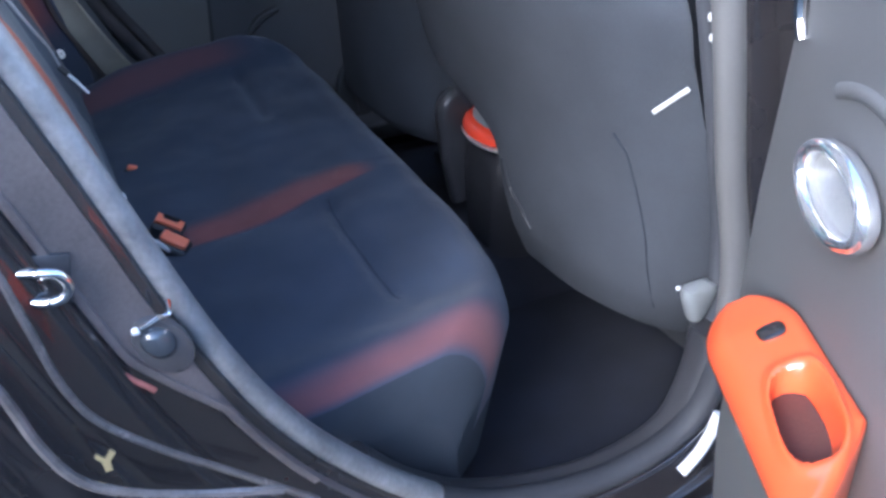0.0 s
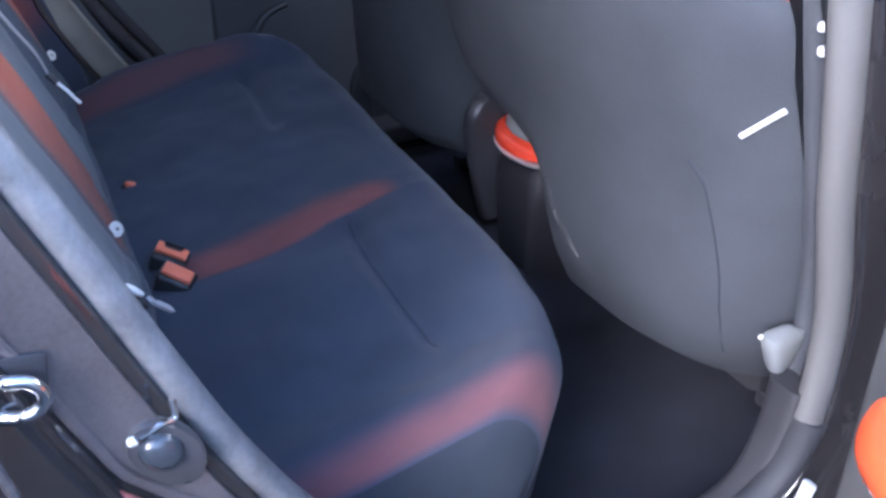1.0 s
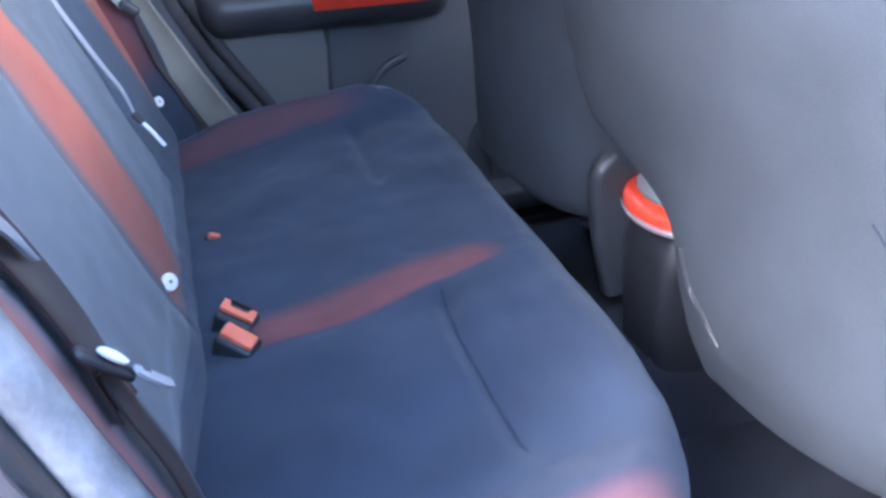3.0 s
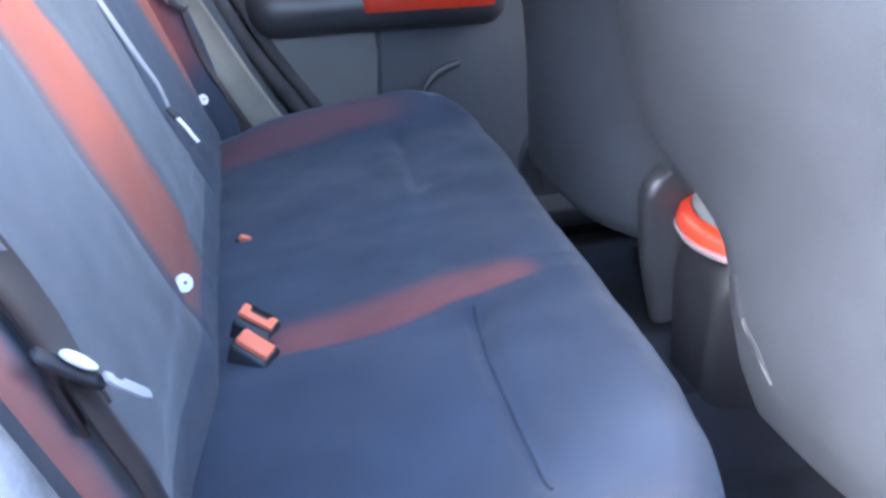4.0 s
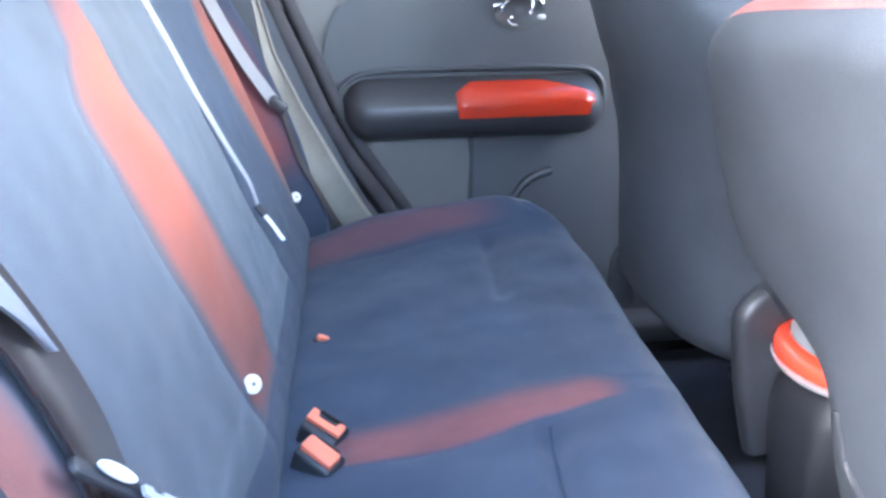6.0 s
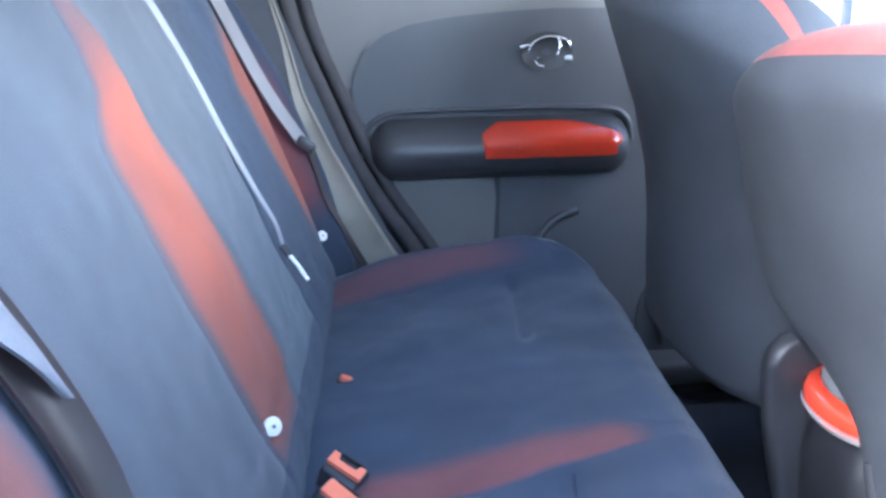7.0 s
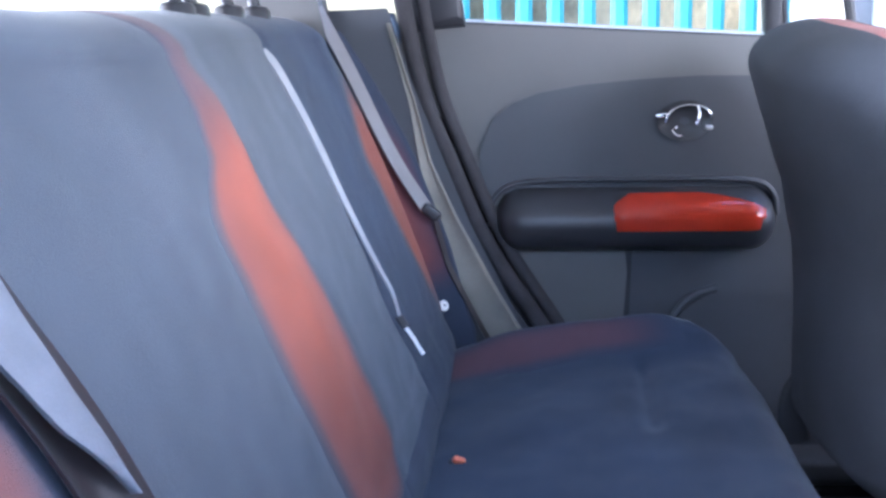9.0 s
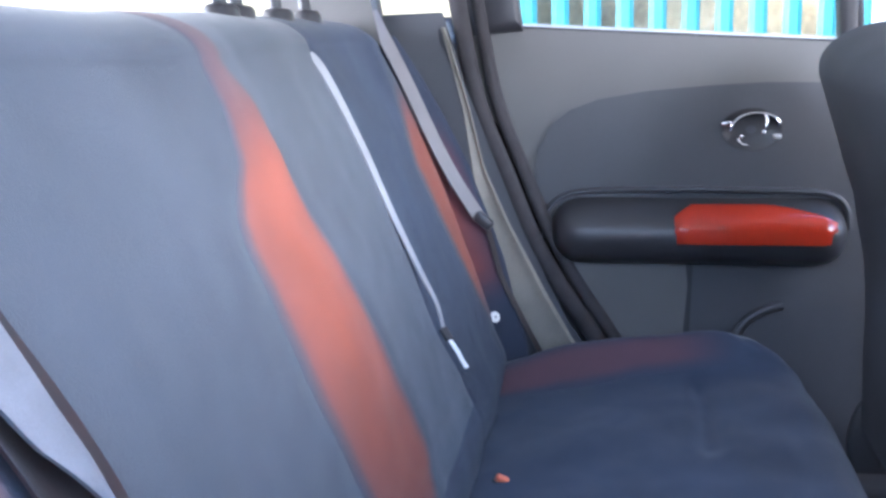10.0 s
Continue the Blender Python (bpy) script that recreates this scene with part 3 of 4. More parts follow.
dpart("insert", wall_panel(insert, 0.704, 0.72, bevel=0.006), PLASTIC, "dark grained insert round the handle")
lower = [(0.10, 0.775), (0.322, 0.775), (0.322, 0.72), (0.315, 0.62), (0.312, 0.50), (0.26, 0.53), (0.18, 0.65)]
dpart("pocket", wall_panel(lower, 0.700, 0.72, bevel=0.008), PLASTIC_SOFT, "grey lower door panel")
dpart("lower_panel", wall_panel([(0.335, 0.872), (0.690, 0.872), (0.705, 0.60), (0.705, 0.38), (0.36, 0.44), (0.328, 0.52)], 0.708, 0.72, bevel=0.006), PLASTIC)
# swelling pocket face with a rounded shoulder and its rim
swell = [(0.418, 0.42), (0.419, 0.600), (0.430, 0.632), (0.450, 0.654), (0.480, 0.666), (0.530, 0.669), (0.665, 0.668), (0.69, 0.56), (0.69, 0.40)]
dpart("speaker_grille", wall_panel([(q.x, q.z) for q in smooth_path([(x, 0, z) for x, z in swell], 4)], 0.676, 0.712, bevel=0.012, seg=4), PLASTIC)
ring = smooth_path([(0.404, 0.703, 0.585), (0.412, 0.702, 0.622), (0.430, 0.701, 0.656), (0.456, 0.701, 0.676), (0.490, 0.703, 0.686)], 6)
dpart("speaker_rim", sweep(ring, circle(0.0085, 10), up=(0, 1, 0)), PLASTIC)
# dark strip set in the panel joint as the gap's shade
dpart("gap_shade", wall_panel([(0.319, 0.775), (0.339, 0.775), (0.334, 0.62), (0.330, 0.50), (0.311, 0.50), (0.316, 0.62)], 0.7075, 0.7125, bevel=0.001), MATTE)
# armrest: a long rounded bar
def armrest_ring(x):
    e = min((x - 0.093) / 0.05, (0.588 - x) / 0.050, 1.0)
    k = math.sqrt(max(0.0, 1 - (1 - e) ** 2))
    zc, h = 0.818 - 0.010 * (x - 0.3), 0.004 + 0.053 * k
    return [(x, 0.706 - (0.062 * k + 0.004) * max(0.0, math.cos(a)) ** (1.9 if math.sin(a) > 0 else 0.75) if math.cos(a) > 0 else 0.710, zc + h * math.sin(a)) for a in [2 * math.pi * j / 24 for j in range(24)]]


xs = [0.093 + 0.495 * (0.5 - 0.5 * math.cos(math.pi * k / 30)) for k in range(31)]
arm = dpart("armrest", grid([armrest_ring(x) for x in xs], closed_v=True, cap=True), PLASTIC_BLACK, "black soft armrest")
rows = []
for k in range(25):
    x = 0.296 + 0.276 * k / 24
    e = min((0.580 - x) / 0.050, 0.45 + (x - 0.296) / 0.022, 1.0)
    kk = math.sqrt(max(0.02, 1 - (1 - e) ** 2))
    top = 50 - 32 * max(0.0, (x - 0.45) / 0.12) ** 1.4 - 26 * max(0.0, 1 - (x - 0.296) / 0.035)
    rows.append([(x, 0.7065 - (0.062 * kk + 0.008) * max(0.0, math.cos(a)) ** (0.6 if a < 0.12 else 2.1), 0.823 - 0.010 * (x - 0.3) + (0.007 + 0.050 * kk) * math.sin(a)) for a in [radians(-20 + (20 + top) * j / 14) for j in range(15)]])
bm = grid(rows)
bmesh.ops.solidify(bm, geom=bm.faces[:], thickness=0.004)
dpart("red_insert", bm, RED_GLOSS, "gloss red painted armrest insert")
rim = [(0.082, 0.805), (0.086, 0.848), (0.110, 0.876), (0.16, 0.888), (0.30, 0.889), (0.48, 0.886), (0.555, 0.880), (0.585, 0.858), (0.592, 0.82)]
dpart("armrest_rim", sweep(smooth_path([(x, 0.700, z) for x, z in rim], 4), circle(0.0055, 8, 0.008), up=(0, 1, 0)), PLASTIC, "grey rim above the armrest")
# handle: a dark dished recess, a chrome bow with a knob, and the pull lever
cup = [[(0.428 + r * 0.046 * math.cos(a), 0.700 + dy, 0.989 + r * 0.034 * math.sin(a)) for a in [2 * math.pi * k / 28 for k in range(28)]] for r, dy in ((1.08, 0.0), (1.0, 0.0), (0.9, 0.003), (0.2, 0.003))]
handle = dpart("handle_cup", grid(cup, closed_v=True), PLASTIC_BLACK, "dark recess of the door release")
dpart("handle_rim", sweep(smooth_path([(0.393, 0.696, 0.988), (0.397, 0.695, 0.999), (0.407, 0.694, 1.009), (0.426, 0.693, 1.016), (0.448, 0.693, 1.015), (0.462, 0.694, 1.010), (0.470, 0.696, 1.003), (0.471, 0.697, 0.994)], 5), circle(0.0027, 8, 0.004), up=(0, 1, 0)), CHROME, "chrome door release", handle)
dpart("lock_knob", box((0.020, 0.010, 0.009), (0.386, 0.694, 1.000), 0.004, 3, turn=(0, -8, 0)), CHROME, "", handle)
dpart("lever", sweep(smooth_path([(0.448, 0.692, 1.015), (0.451, 0.688, 1.003), (0.449, 0.687, 0.992), (0.446, 0.690, 0.984)], 5), rounded(0.0052, 0.005, 0.002), up=(0, 1, 0)), CHROME, "", handle)
dpart("lever_tip", box((0.007, 0.006, 0.008), (0.446, 0.688, 0.985), 0.0025, 3), CHROME, "", handle)
dpart("handle_foot", sweep(smooth_path([(0.405, 0.696, 0.974), (0.409, 0.695, 0.968), (0.415, 0.695, 0.964), (0.422, 0.696, 0.963)], 4), circle(0.0024, 8), up=(0, 1, 0)), CHROME, "", handle)
dpart("stop", box((0.007, 0.006, 0.006), (0.412, 0.695, 0.978), 0.0025, 3), CHROME, "", handle)
dpart("end_cap", box((0.014, 0.008, 0.008), (0.469, 0.696, 0.977), 0.003, 3), SILVER, "", handle)
# window with its sill strip and frame
dpart("window_sill", sweep([Vector((x, 0.722, 1.158 - 0.077 * (x - 0.045))) for x in (0.02, 0.2, 0.4, 0.63)], rounded(0.03, 0.016, 0.006)), PLASTIC_BLACK, "black window strip")
# silver strip painted as the glare at the pane's lower edge
dpart("sill_glare", sweep([Vector((x, 0.731, 1.1735 - 0.077 * (x - 0.045))) for x in (0.045, 0.2, 0.4, 0.60)], circle(0.0048, 8)), SILVER, "bright strip as the glare along the window sill")
ob = dpart("window_pane", grid([[(0.04, 0.745, 1.15), (0.62, 0.745, 1.105)], [(0.0, 0.66, 1.45), (0.56, 0.66, 1.46)], [(0.0, 0.664, 1.45), (0.56, 0.664, 1.46)], [(0.04, 0.749, 1.15), (0.62, 0.749, 1.105)]], closed_u=True), GLASS)
ob.visible_shadow = False
dpart("window_frame", sweep(smooth_path([(0.585, 0.735, 1.11), (0.565, 0.70, 1.25), (0.53, 0.64, 1.44)], 5), rounded(0.030, 0.040, 0.01)), PLASTIC_BLACK)

# far front door, seen past the seats
fdoor = thing("front_door", "closed front door with black trim and a window", "car door", at=(1.15, 0.70, 0.0))
for name, bm, m in (("panel", wall_panel([(0.63, 1.00), (1.62, 0.95), (1.70, 0.70), (1.60, 0.36), (0.71, 0.36), (0.71, 0.80)], 0.71, 0.80, bevel=0.012), PLASTIC),
                    ("armrest", box((0.6, 0.06, 0.06), (1.15, 0.69, 0.84), 0.025, 3), PLASTIC_BLACK)):
    bmesh.ops.transform(bm, matrix=Matrix.Translation((-1.15, -0.70, 0)), verts=bm.verts)
    part(name, bm, m, fdoor)
bm = wall_panel([(0.64, 0.40), (0.70, 0.40), (0.70, 0.70), (0.67, 1.00), (0.612, 1.12), (0.592, 1.25), (0.555, 1.44), (0.53, 1.44), (0.568, 1.25), (0.588, 1.12), (0.63, 0.90)], 0.735, 0.76, bevel=0.01)
for v in bm.verts:
    v.co.y -= inward(v.co.z)
shell("pillar_trim", bm, MATTE)

# ---- open rear door, swung out on the camera's side ----
near_door = thing("rear_door", "open rear door with grey trim, orange grip and chrome release", "car door", at=(0.464, -0.804, 0.0))
near_door.rotation_euler = (0, 0, radians(-117))


def nd(name, outline, y0, y1, material, label="", parent=None, bevel=0.008):
    return part(name, wall_panel(outline, y0, y1, bevel=bevel, seg=3), material, parent or near_door, label)


npanel = [(0.066, 1.09), (0.056, 1.02), (0.034, 0.872), (0.030, 0.767), (0.028, 0.60), (0.075, 0.42), (0.30, 0.40), (0.45, 0.55), (0.58, 0.80), (0.68, 1.05), (0.70, 1.13), (0.40, 1.125)]
nd("panel", npanel, 0.0, 0.07, PLASTIC_SOFT, "grey soft door trim", bevel=0.014)
nd("outer_skin", [(x + (0.02 if x > 0.3 else -0.02), z) for x, z in npanel], 0.075, 0.13, CAR_PAINT, "black painted outer door", bevel=0.02)
nd("door_seal", [(0.018, 1.05), (0.008, 0.87), (0.006, 0.70), (0.012, 0.44), (0.028, 0.43), (0.026, 0.70), (0.028, 0.87), (0.040, 1.05)], 0.03, 0.07, RUBBER_BLACK, bevel=0.006)

# grip: an armrest bar with a pull recess and a switch in its top
rows = []
nu, ny = 150, 80
U0, U1 = 0.118, 0.362
for i in range(nu):
    f0 = i / (nu - 1)
    u = U0 + (U1 - U0) * f0 ** 1.8
    f = min(1.0, (u - U0) / 0.062)
    half = 0.0320 * math.sqrt(max(0.0, 1 - (1 - f) ** 2.2)) + 0.0002
    tail = max(0.0, u - 0.286) ** 1.1 * 1.05
    half = max(0.0006, half - tail * 0.5)
    row = []
    for j in range(ny):
        q = 1 - 2 * j / (ny - 1)
        y = -0.0325 - tail * 0.5 + half * q
        e = min(1.0, max(0.0, min((u - U0) * 1.1, half * (1 - abs(q)))) / 0.014)
        z = 0.838 + 0.50 * y - 0.10 * max(0.0, 0.17 - u) - 0.014 * (1 - math.sqrt(max(0.0, 1 - (1 - e) ** 2)))
        r = ((abs(u - 0.268) / 0.042) ** 3 + (abs(y + 0.027 + 0.10 * (u - 0.22)) / 0.0175) ** 3) ** (1 / 3)
        z += 0.003 * math.exp(-((r - 1.12) / 0.12) ** 2)
        if r < 1:
            z -= 0.055 * min(1.0, (1 - r) / (0.12 + 0.34 * ease((y + 0.031 + 0.10 * (u - 0.22)) / 0.014)))
        row.append((u, y, z))
    first, last = row[0], row[-1]
    row = [(u, first[1], first[2] - 0.070), (u, first[1], first[2] - 0.012)] + row + [(u, last[1] + 0.002 * f, last[2] - 0.006), (u, last[1] + 0.012 * f, last[2] - 0.014), (u, last[1] + 0.034 * f, last[2] - 0.024)]
    rows.append(row)
grip = part("grip", grid(rows), ORANGE_GLOSS, near_door, "gloss orange armrest grip with a pull recess")
# brown sheet in the pull recess, coloured as its inner shade
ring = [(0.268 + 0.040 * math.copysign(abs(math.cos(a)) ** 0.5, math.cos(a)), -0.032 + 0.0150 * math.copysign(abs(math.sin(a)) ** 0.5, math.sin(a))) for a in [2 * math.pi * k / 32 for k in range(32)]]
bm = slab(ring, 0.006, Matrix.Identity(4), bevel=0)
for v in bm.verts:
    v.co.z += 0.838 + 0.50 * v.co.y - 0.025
part("recess_shade", bm, mat("recess_shade_brown", (0.060, 0.022, 0.016), 0.6), grip, "dark brown sheet as the shade in the pull recess")
part("window_switch", slab(rounded(0.016, 0.021, 0.006), 0.004, Matrix.Translation((0.183, -0.026, 0.8235)) @ Euler((radians(26), 0, 0)).to_matrix().to_4x4()), CAR_PAINT, grip, "black window switch")
part("edge_trim", sweep(smooth_path([(0.098, -0.003, 1.085), (0.084, -0.006, 1.06), (0.080, -0.006, 1.035), (0.086, -0.003, 1.012)], 5), circle(0.0045, 8), up=(0, 1, 0)), CHROME, near_door, "chrome edge strip")
ring = [Vector((0.202 + 0.050 * math.cos(a), -0.012, 0.945 + 0.027 * math.sin(a))) for a in [2 * math.pi * k / 40 for k in range(40)]]
rel = part("release_bezel", sweep(ring, circle(0.0055, 12, 0.008), up=(0, 1, 0), closed=True), mat("bright_chrome", (0.86, 0.86, 0.87), 0.14, metal=0.9, vary=0.03, bump=0.0), near_door, "chrome bezel of the door release")
ridge = [Vector((0.207 + 0.092 * math.cos(radians(a)), 0.001, 0.948 + 0.060 * math.sin(radians(a)))) for a in range(-35, 126, 8)]
part("release_surround", sweep(ridge, circle(0.006, 10, 0.0045), up=(0, 1, 0)), PLASTIC_SOFT, near_door, "moulded ridge round the door release")
rows = [[(0.202 + r * 0.047 * math.cos(a), -0.006 + dy, 0.945 + r * 0.025 * math.sin(a)) for a in [2 * math.pi * k / 28 for k in range(28)]] for r, dy in ((1.0, 0.0), (0.9, 0.002), (0.6, 0.0035), (0.15, 0.004))]
part("cup", grid(rows, closed_v=True, cap=True), mat("pale_satin_plastic", (0.27, 0.27, 0.265), 0.4, vary=0.1), rel, "pale release cup")

# ---- rear bench ----
bench = thing("rear_bench", "charcoal fabric rear seat cushion with red side stripes", "car seat", at=(0.2, 0.02, 0.42))
FRONT = [(-0.615, 0.27), (-0.595, 0.315), (-0.56, 0.365), (-0.53, 0.393), (-0.50, 0.413), (-0.467, 0.430), (-0.44, 0.440), (-0.357, 0.457), (-0.187, 0.468), (0.044, 0.476), (0.16, 0.483), (0.33, 0.498), (0.46, 0.503), (0.53, 0.498), (0.58, 0.482), (0.62, 0.450), (0.645, 0.40), (0.66, 0.33)]
CUT = [[(-0.05, -0.615), (0.45, -0.615)],
       [(-0.05, -0.520), (0.10, -0.515), (0.25, -0.495), (0.36, -0.475), (0.42, -0.44)],
       [(-0.05, -0.175), (0.09, -0.155), (0.19, -0.147), (0.25, -0.134), (0.30, -0.121), (0.38, -0.108), (0.45, -0.100)],
       [(-0.05, -0.090), (0.09, -0.074), (0.19, -0.058), (0.28, -0.040), (0.35, -0.038), (0.39, -0.060), (0.45, -0.070)],
       [(-0.05, 0.490), (0.10, 0.505), (0.25, 0.530), (0.36, 0.535), (0.42, 0.545), (0.45, 0.55)],
       [(-0.05, 0.595), (0.10, 0.60), (0.25, 0.605), (0.36, 0.60), (0.42, 0.59), (0.45, 0.59)],
       [(-0.05, 0.66), (0.45, 0.66)]]
DIV = [16, 22, 12, 40, 12, 8]
NEAR_CREASE = [(-0.47, 0.276), (-0.45, 0.275), (-0.38, 0.277), (-0.31, 0.279), (-0.25, 0.282), (-0.165, 0.292), (-0.125, 0.297)]
FAR_CREASE = [(0.22, 0.310), (0.29, 0.315), (0.40, 0.325), (0.51, 0.329), (0.54, 0.330)]


def cushion_z(x, y):
    z = 0.572 + 0.045 * max(0.0, x) / 0.42
    near, far = y + 0.615, 0.66 - y
    for e in (near, far):
        z += 0.024 * math.exp(-((e - 0.06) / 0.055) ** 2)
        r = 0.065
        if e < r:
            z -= r - math.sqrt(max(0.0, r * r - (r - e) ** 2))
    z += 0.033 * math.exp(-((far - 0.065) / 0.060) ** 2) * ease((x + 0.02) / 0.16) * (1 - ease((x - 0.35) / 0.12))
    z -= 0.010 * math.exp(-((y + 0.16) / 0.035) ** 2) * 0.4
    for crease in (NEAR_CREASE, FAR_CREASE):
        a, b = crease[0][0], crease[-1][0]
        z -= 0.012 * math.exp(-((x - lerp(crease, y)) / 0.014) ** 2) * ease((y - a) / 0.04) * ease((b - y) / 0.04)
    for k in (2, 4):
        z -= 0.003 * math.exp(-((y - lerp(CUT[k], x)) / 0.006) ** 2) * min(1.0, max(0.0, (x - 0.07) / 0.06)) * min(1.0, max(0.0, (0.39 - x) / 0.05))
    z += 0.0048 * noise.noise(Vector((x * 9, y * 9, 3.0))) + 0.0014 * noise.noise(Vector((x * 24, y * 24, 1.0))) + 0.0008 * noise.noise(Vector((x * 70, y * 70, 5.0)))
    return z


def cushion_point(y_of, s):
    """s from 0 (rear) to 1 (lower front edge)."""
    y0 = y_of(0.3)
    xf = lerp(FRONT, y0) - 0.055
    if s < 0.75:
        x = -0.05 + (xf + 0.05) * s / 0.75
        y = y_of(x)
        return Vector((x, y, cushion_z(x, y)))
    a = (s - 0.75) / 0.25
    y = y_of(xf)
    z0 = cushion_z(xf, y)
    if a < 0.6:
        q = a / 0.6 * math.pi / 2
        return Vector((xf + 0.055 * math.sin(q), y, z0 - 0.065 * (1 - math.cos(q))))
    b = (a - 0.6) / 0.4
    return Vector((xf + 0.055 - 0.04 * b, y, z0 - 0.065 - (z0 - 0.065 - 0.40) * b))


def cut_line(k, f):
    return lambda x: lerp(CUT[k], x) * (1 - f) + lerp(CUT[k + 1], x) * f


def fade_in(bm, values):
    layer = bm.verts.layers.float.new("fade")
    for v, f in zip(bm.verts, values):
        v[layer] = f


def cushion_fade(k, v, s):
    """v: across the stripe; s: from its rear to its front."""
    if k == 0:
        return 0.70 * ease(v / 0.10) * ease((0.60 - v) / 0.50) * (0.30 + 0.70 * ease(s / 0.5)) * (0.25 + 0.75 * ease((1 - s) / 0.06))
    if k == 2:
        return 0.88 * ease(v / 0.10) * ease((1 - v) / 0.5) * ease((1 - s) / 0.10) * ease((s - 0.20) / 0.12)
    # far stripe weakened for the dim light at that end
    return 0.42 * ease(v / 0.3) * ease((1 - v) / 0.4) * ease((1 - s) / 0.3)


def back_fade(k, v, s):
    if k == 2:
        return (0.82 + 0.18 * ease((v - 0.1) / 0.4)) * ease(v / 0.14) * ease((1 - v) / 0.2) * ease((s - 0.10) / 0.06) * (1 - 0.75 * ease((s - 0.60) / 0.16))
    if k == 5:
        return 0.95 * ease(v / 0.3) * ease((1 - v) / 0.12) * ease((0.70 - s) / 0.15) * ease((s - 0.14) / 0.16)
    return 0.55 * ease(v / 0.2) * ease((1 - v) / 0.5)


NS = 110
for k, (nm, m) in enumerate([("side_stripe", CUSHION_STRIPE), ("cushion_panel", FABRIC), ("centre_stripe", CUSHION_STRIPE), ("cushion_panel", FABRIC), ("side_stripe", CUSHION_STRIPE), ("side_panel", FABRIC_LIT)]):
    rows = [[cushion_point(cut_line(k, i / DIV[k]), j / NS) - Vector((0.2, 0.02, 0.42)) for j in range(NS + 1)] for i in range(DIV[k] + 1)]
    if k == 0:
        part("side_bolster", grid(rows[:4]), SIDE_CLOTH, bench, "dark fabric side of the cushion")
        rows = rows[3:]
    if "stripe" in nm:
        end = {0: 104, 2: 80, 4: 78}[k]
        bm = grid([r[:end + 1] for r in rows])
        nr = len(rows)
        fade_in(bm, [cushion_fade(k, i / (nr - 1), j / end) for i in range(nr) for j in range(end + 1)])
        part(nm, bm, m, bench, "dull red woven stripe")
        part("front_panel", grid([r[end:] for r in rows]), SIDE_CLOTH if k == 0 else FABRIC, bench)
    else:
        part(nm, grid(rows), m, bench)
# dark tube laid in the near crease to paint its shade
crease_path = [Vector((lerp(NEAR_CREASE, y), y, cushion_z(lerp(NEAR_CREASE, y), y) + 0.0006)) - Vector((0.2, 0.02, 0.42)) for y in np.linspace(-0.455, -0.14, 24)]
part("seam", sweep(crease_path, [(p * 0.0018, q * 0.0010) for p, q in circle(1.0, 8)], up=(0, 0, 1)), CREASE_SHADE, bench, "dark strip as the shade in the crease")
# side under the near stripe, and base
rows = []
for s in range(NS + 1):
    p = cushion_point(cut_line(0, 0.0), s / NS)
    rows.append([p - Vector((0.2, 0.02, 0.42)), Vector((p.x, p.y - 0.004, (p.z + 0.40) / 2)) - Vector((0.2, 0.02, 0.42)), Vector((p.x, p.y + 0.01, 0.40)) - Vector((0.2, 0.02, 0.42))])
part("side_panel", grid(rows), SIDE_CLOTH, bench, "dark fabric cushion side")
part("base", box((0.30, 1.10, 0.10), (-0.04, 0.0, -0.03), 0.02), PLASTIC_BLACK, bench)

# backrest
SLOPE = 0.40
rest = thing("folding_seat", "charcoal fabric rear backrest with red stripes", "car seat", at=(-0.10, 0.02, 0.56))
RCUT = [[(0.5, -0.60), (1.2, -0.60)],
        [(0.5, -0.520), (0.80, -0.520), (0.95, -0.545), (1.2, -0.55)],
        [(0.5, -0.150), (0.645, -0.160), (0.68, -0.178), (0.75, -0.196), (0.81, -0.205), (0.87, -0.210), (0.915, -0.214), (0.945, -0.219), (0.965, -0.211), (0.985, -0.188), (1.01, -0.163), (1.05, -0.152), (1.09, -0.155), (1.14, -0.18), (1.2, -0.20)],
        [(0.5, 0.0), (0.635, 0.004), (0.66, 0.020), (0.69, 0.030), (0.735, 0.024), (0.80, 0.010), (0.86, -0.004), (0.92, -0.022), (0.965, -0.042), (1.01, -0.060), (1.06, -0.077), (1.09, -0.104), (1.13, -0.135), (1.2, -0.17)],
        [(0.5, 0.300), (0.66, 0.298), (0.69, 0.280), (0.74, 0.243), (0.785, 0.228), (0.85, 0.227), (0.99, 0.233), (1.2, 0.223)],
        [(0.5, 0.59), (0.685, 0.575), (0.82, 0.52), (0.95, 0.485), (1.03, 0.54), (1.13, 0.59), (1.2, 0.59)],
        [(0.5, 0.605), (0.685, 0.622), (0.76, 0.634), (0.95, 0.634), (1.03, 0.63), (1.13, 0.62), (1.2, 0.62)],
        [(0.5, 0.645), (1.2, 0.645)]]
REST_TOP = [(-0.6, 1.070), (-0.2, 1.085), (-0.05, 1.098), (0.07, 1.108), (0.22, 1.117), (0.43, 1.132), (0.56, 1.138), (0.645, 1.13)]
RDIV = [10, 22, 18, 18, 26, 12, 6]


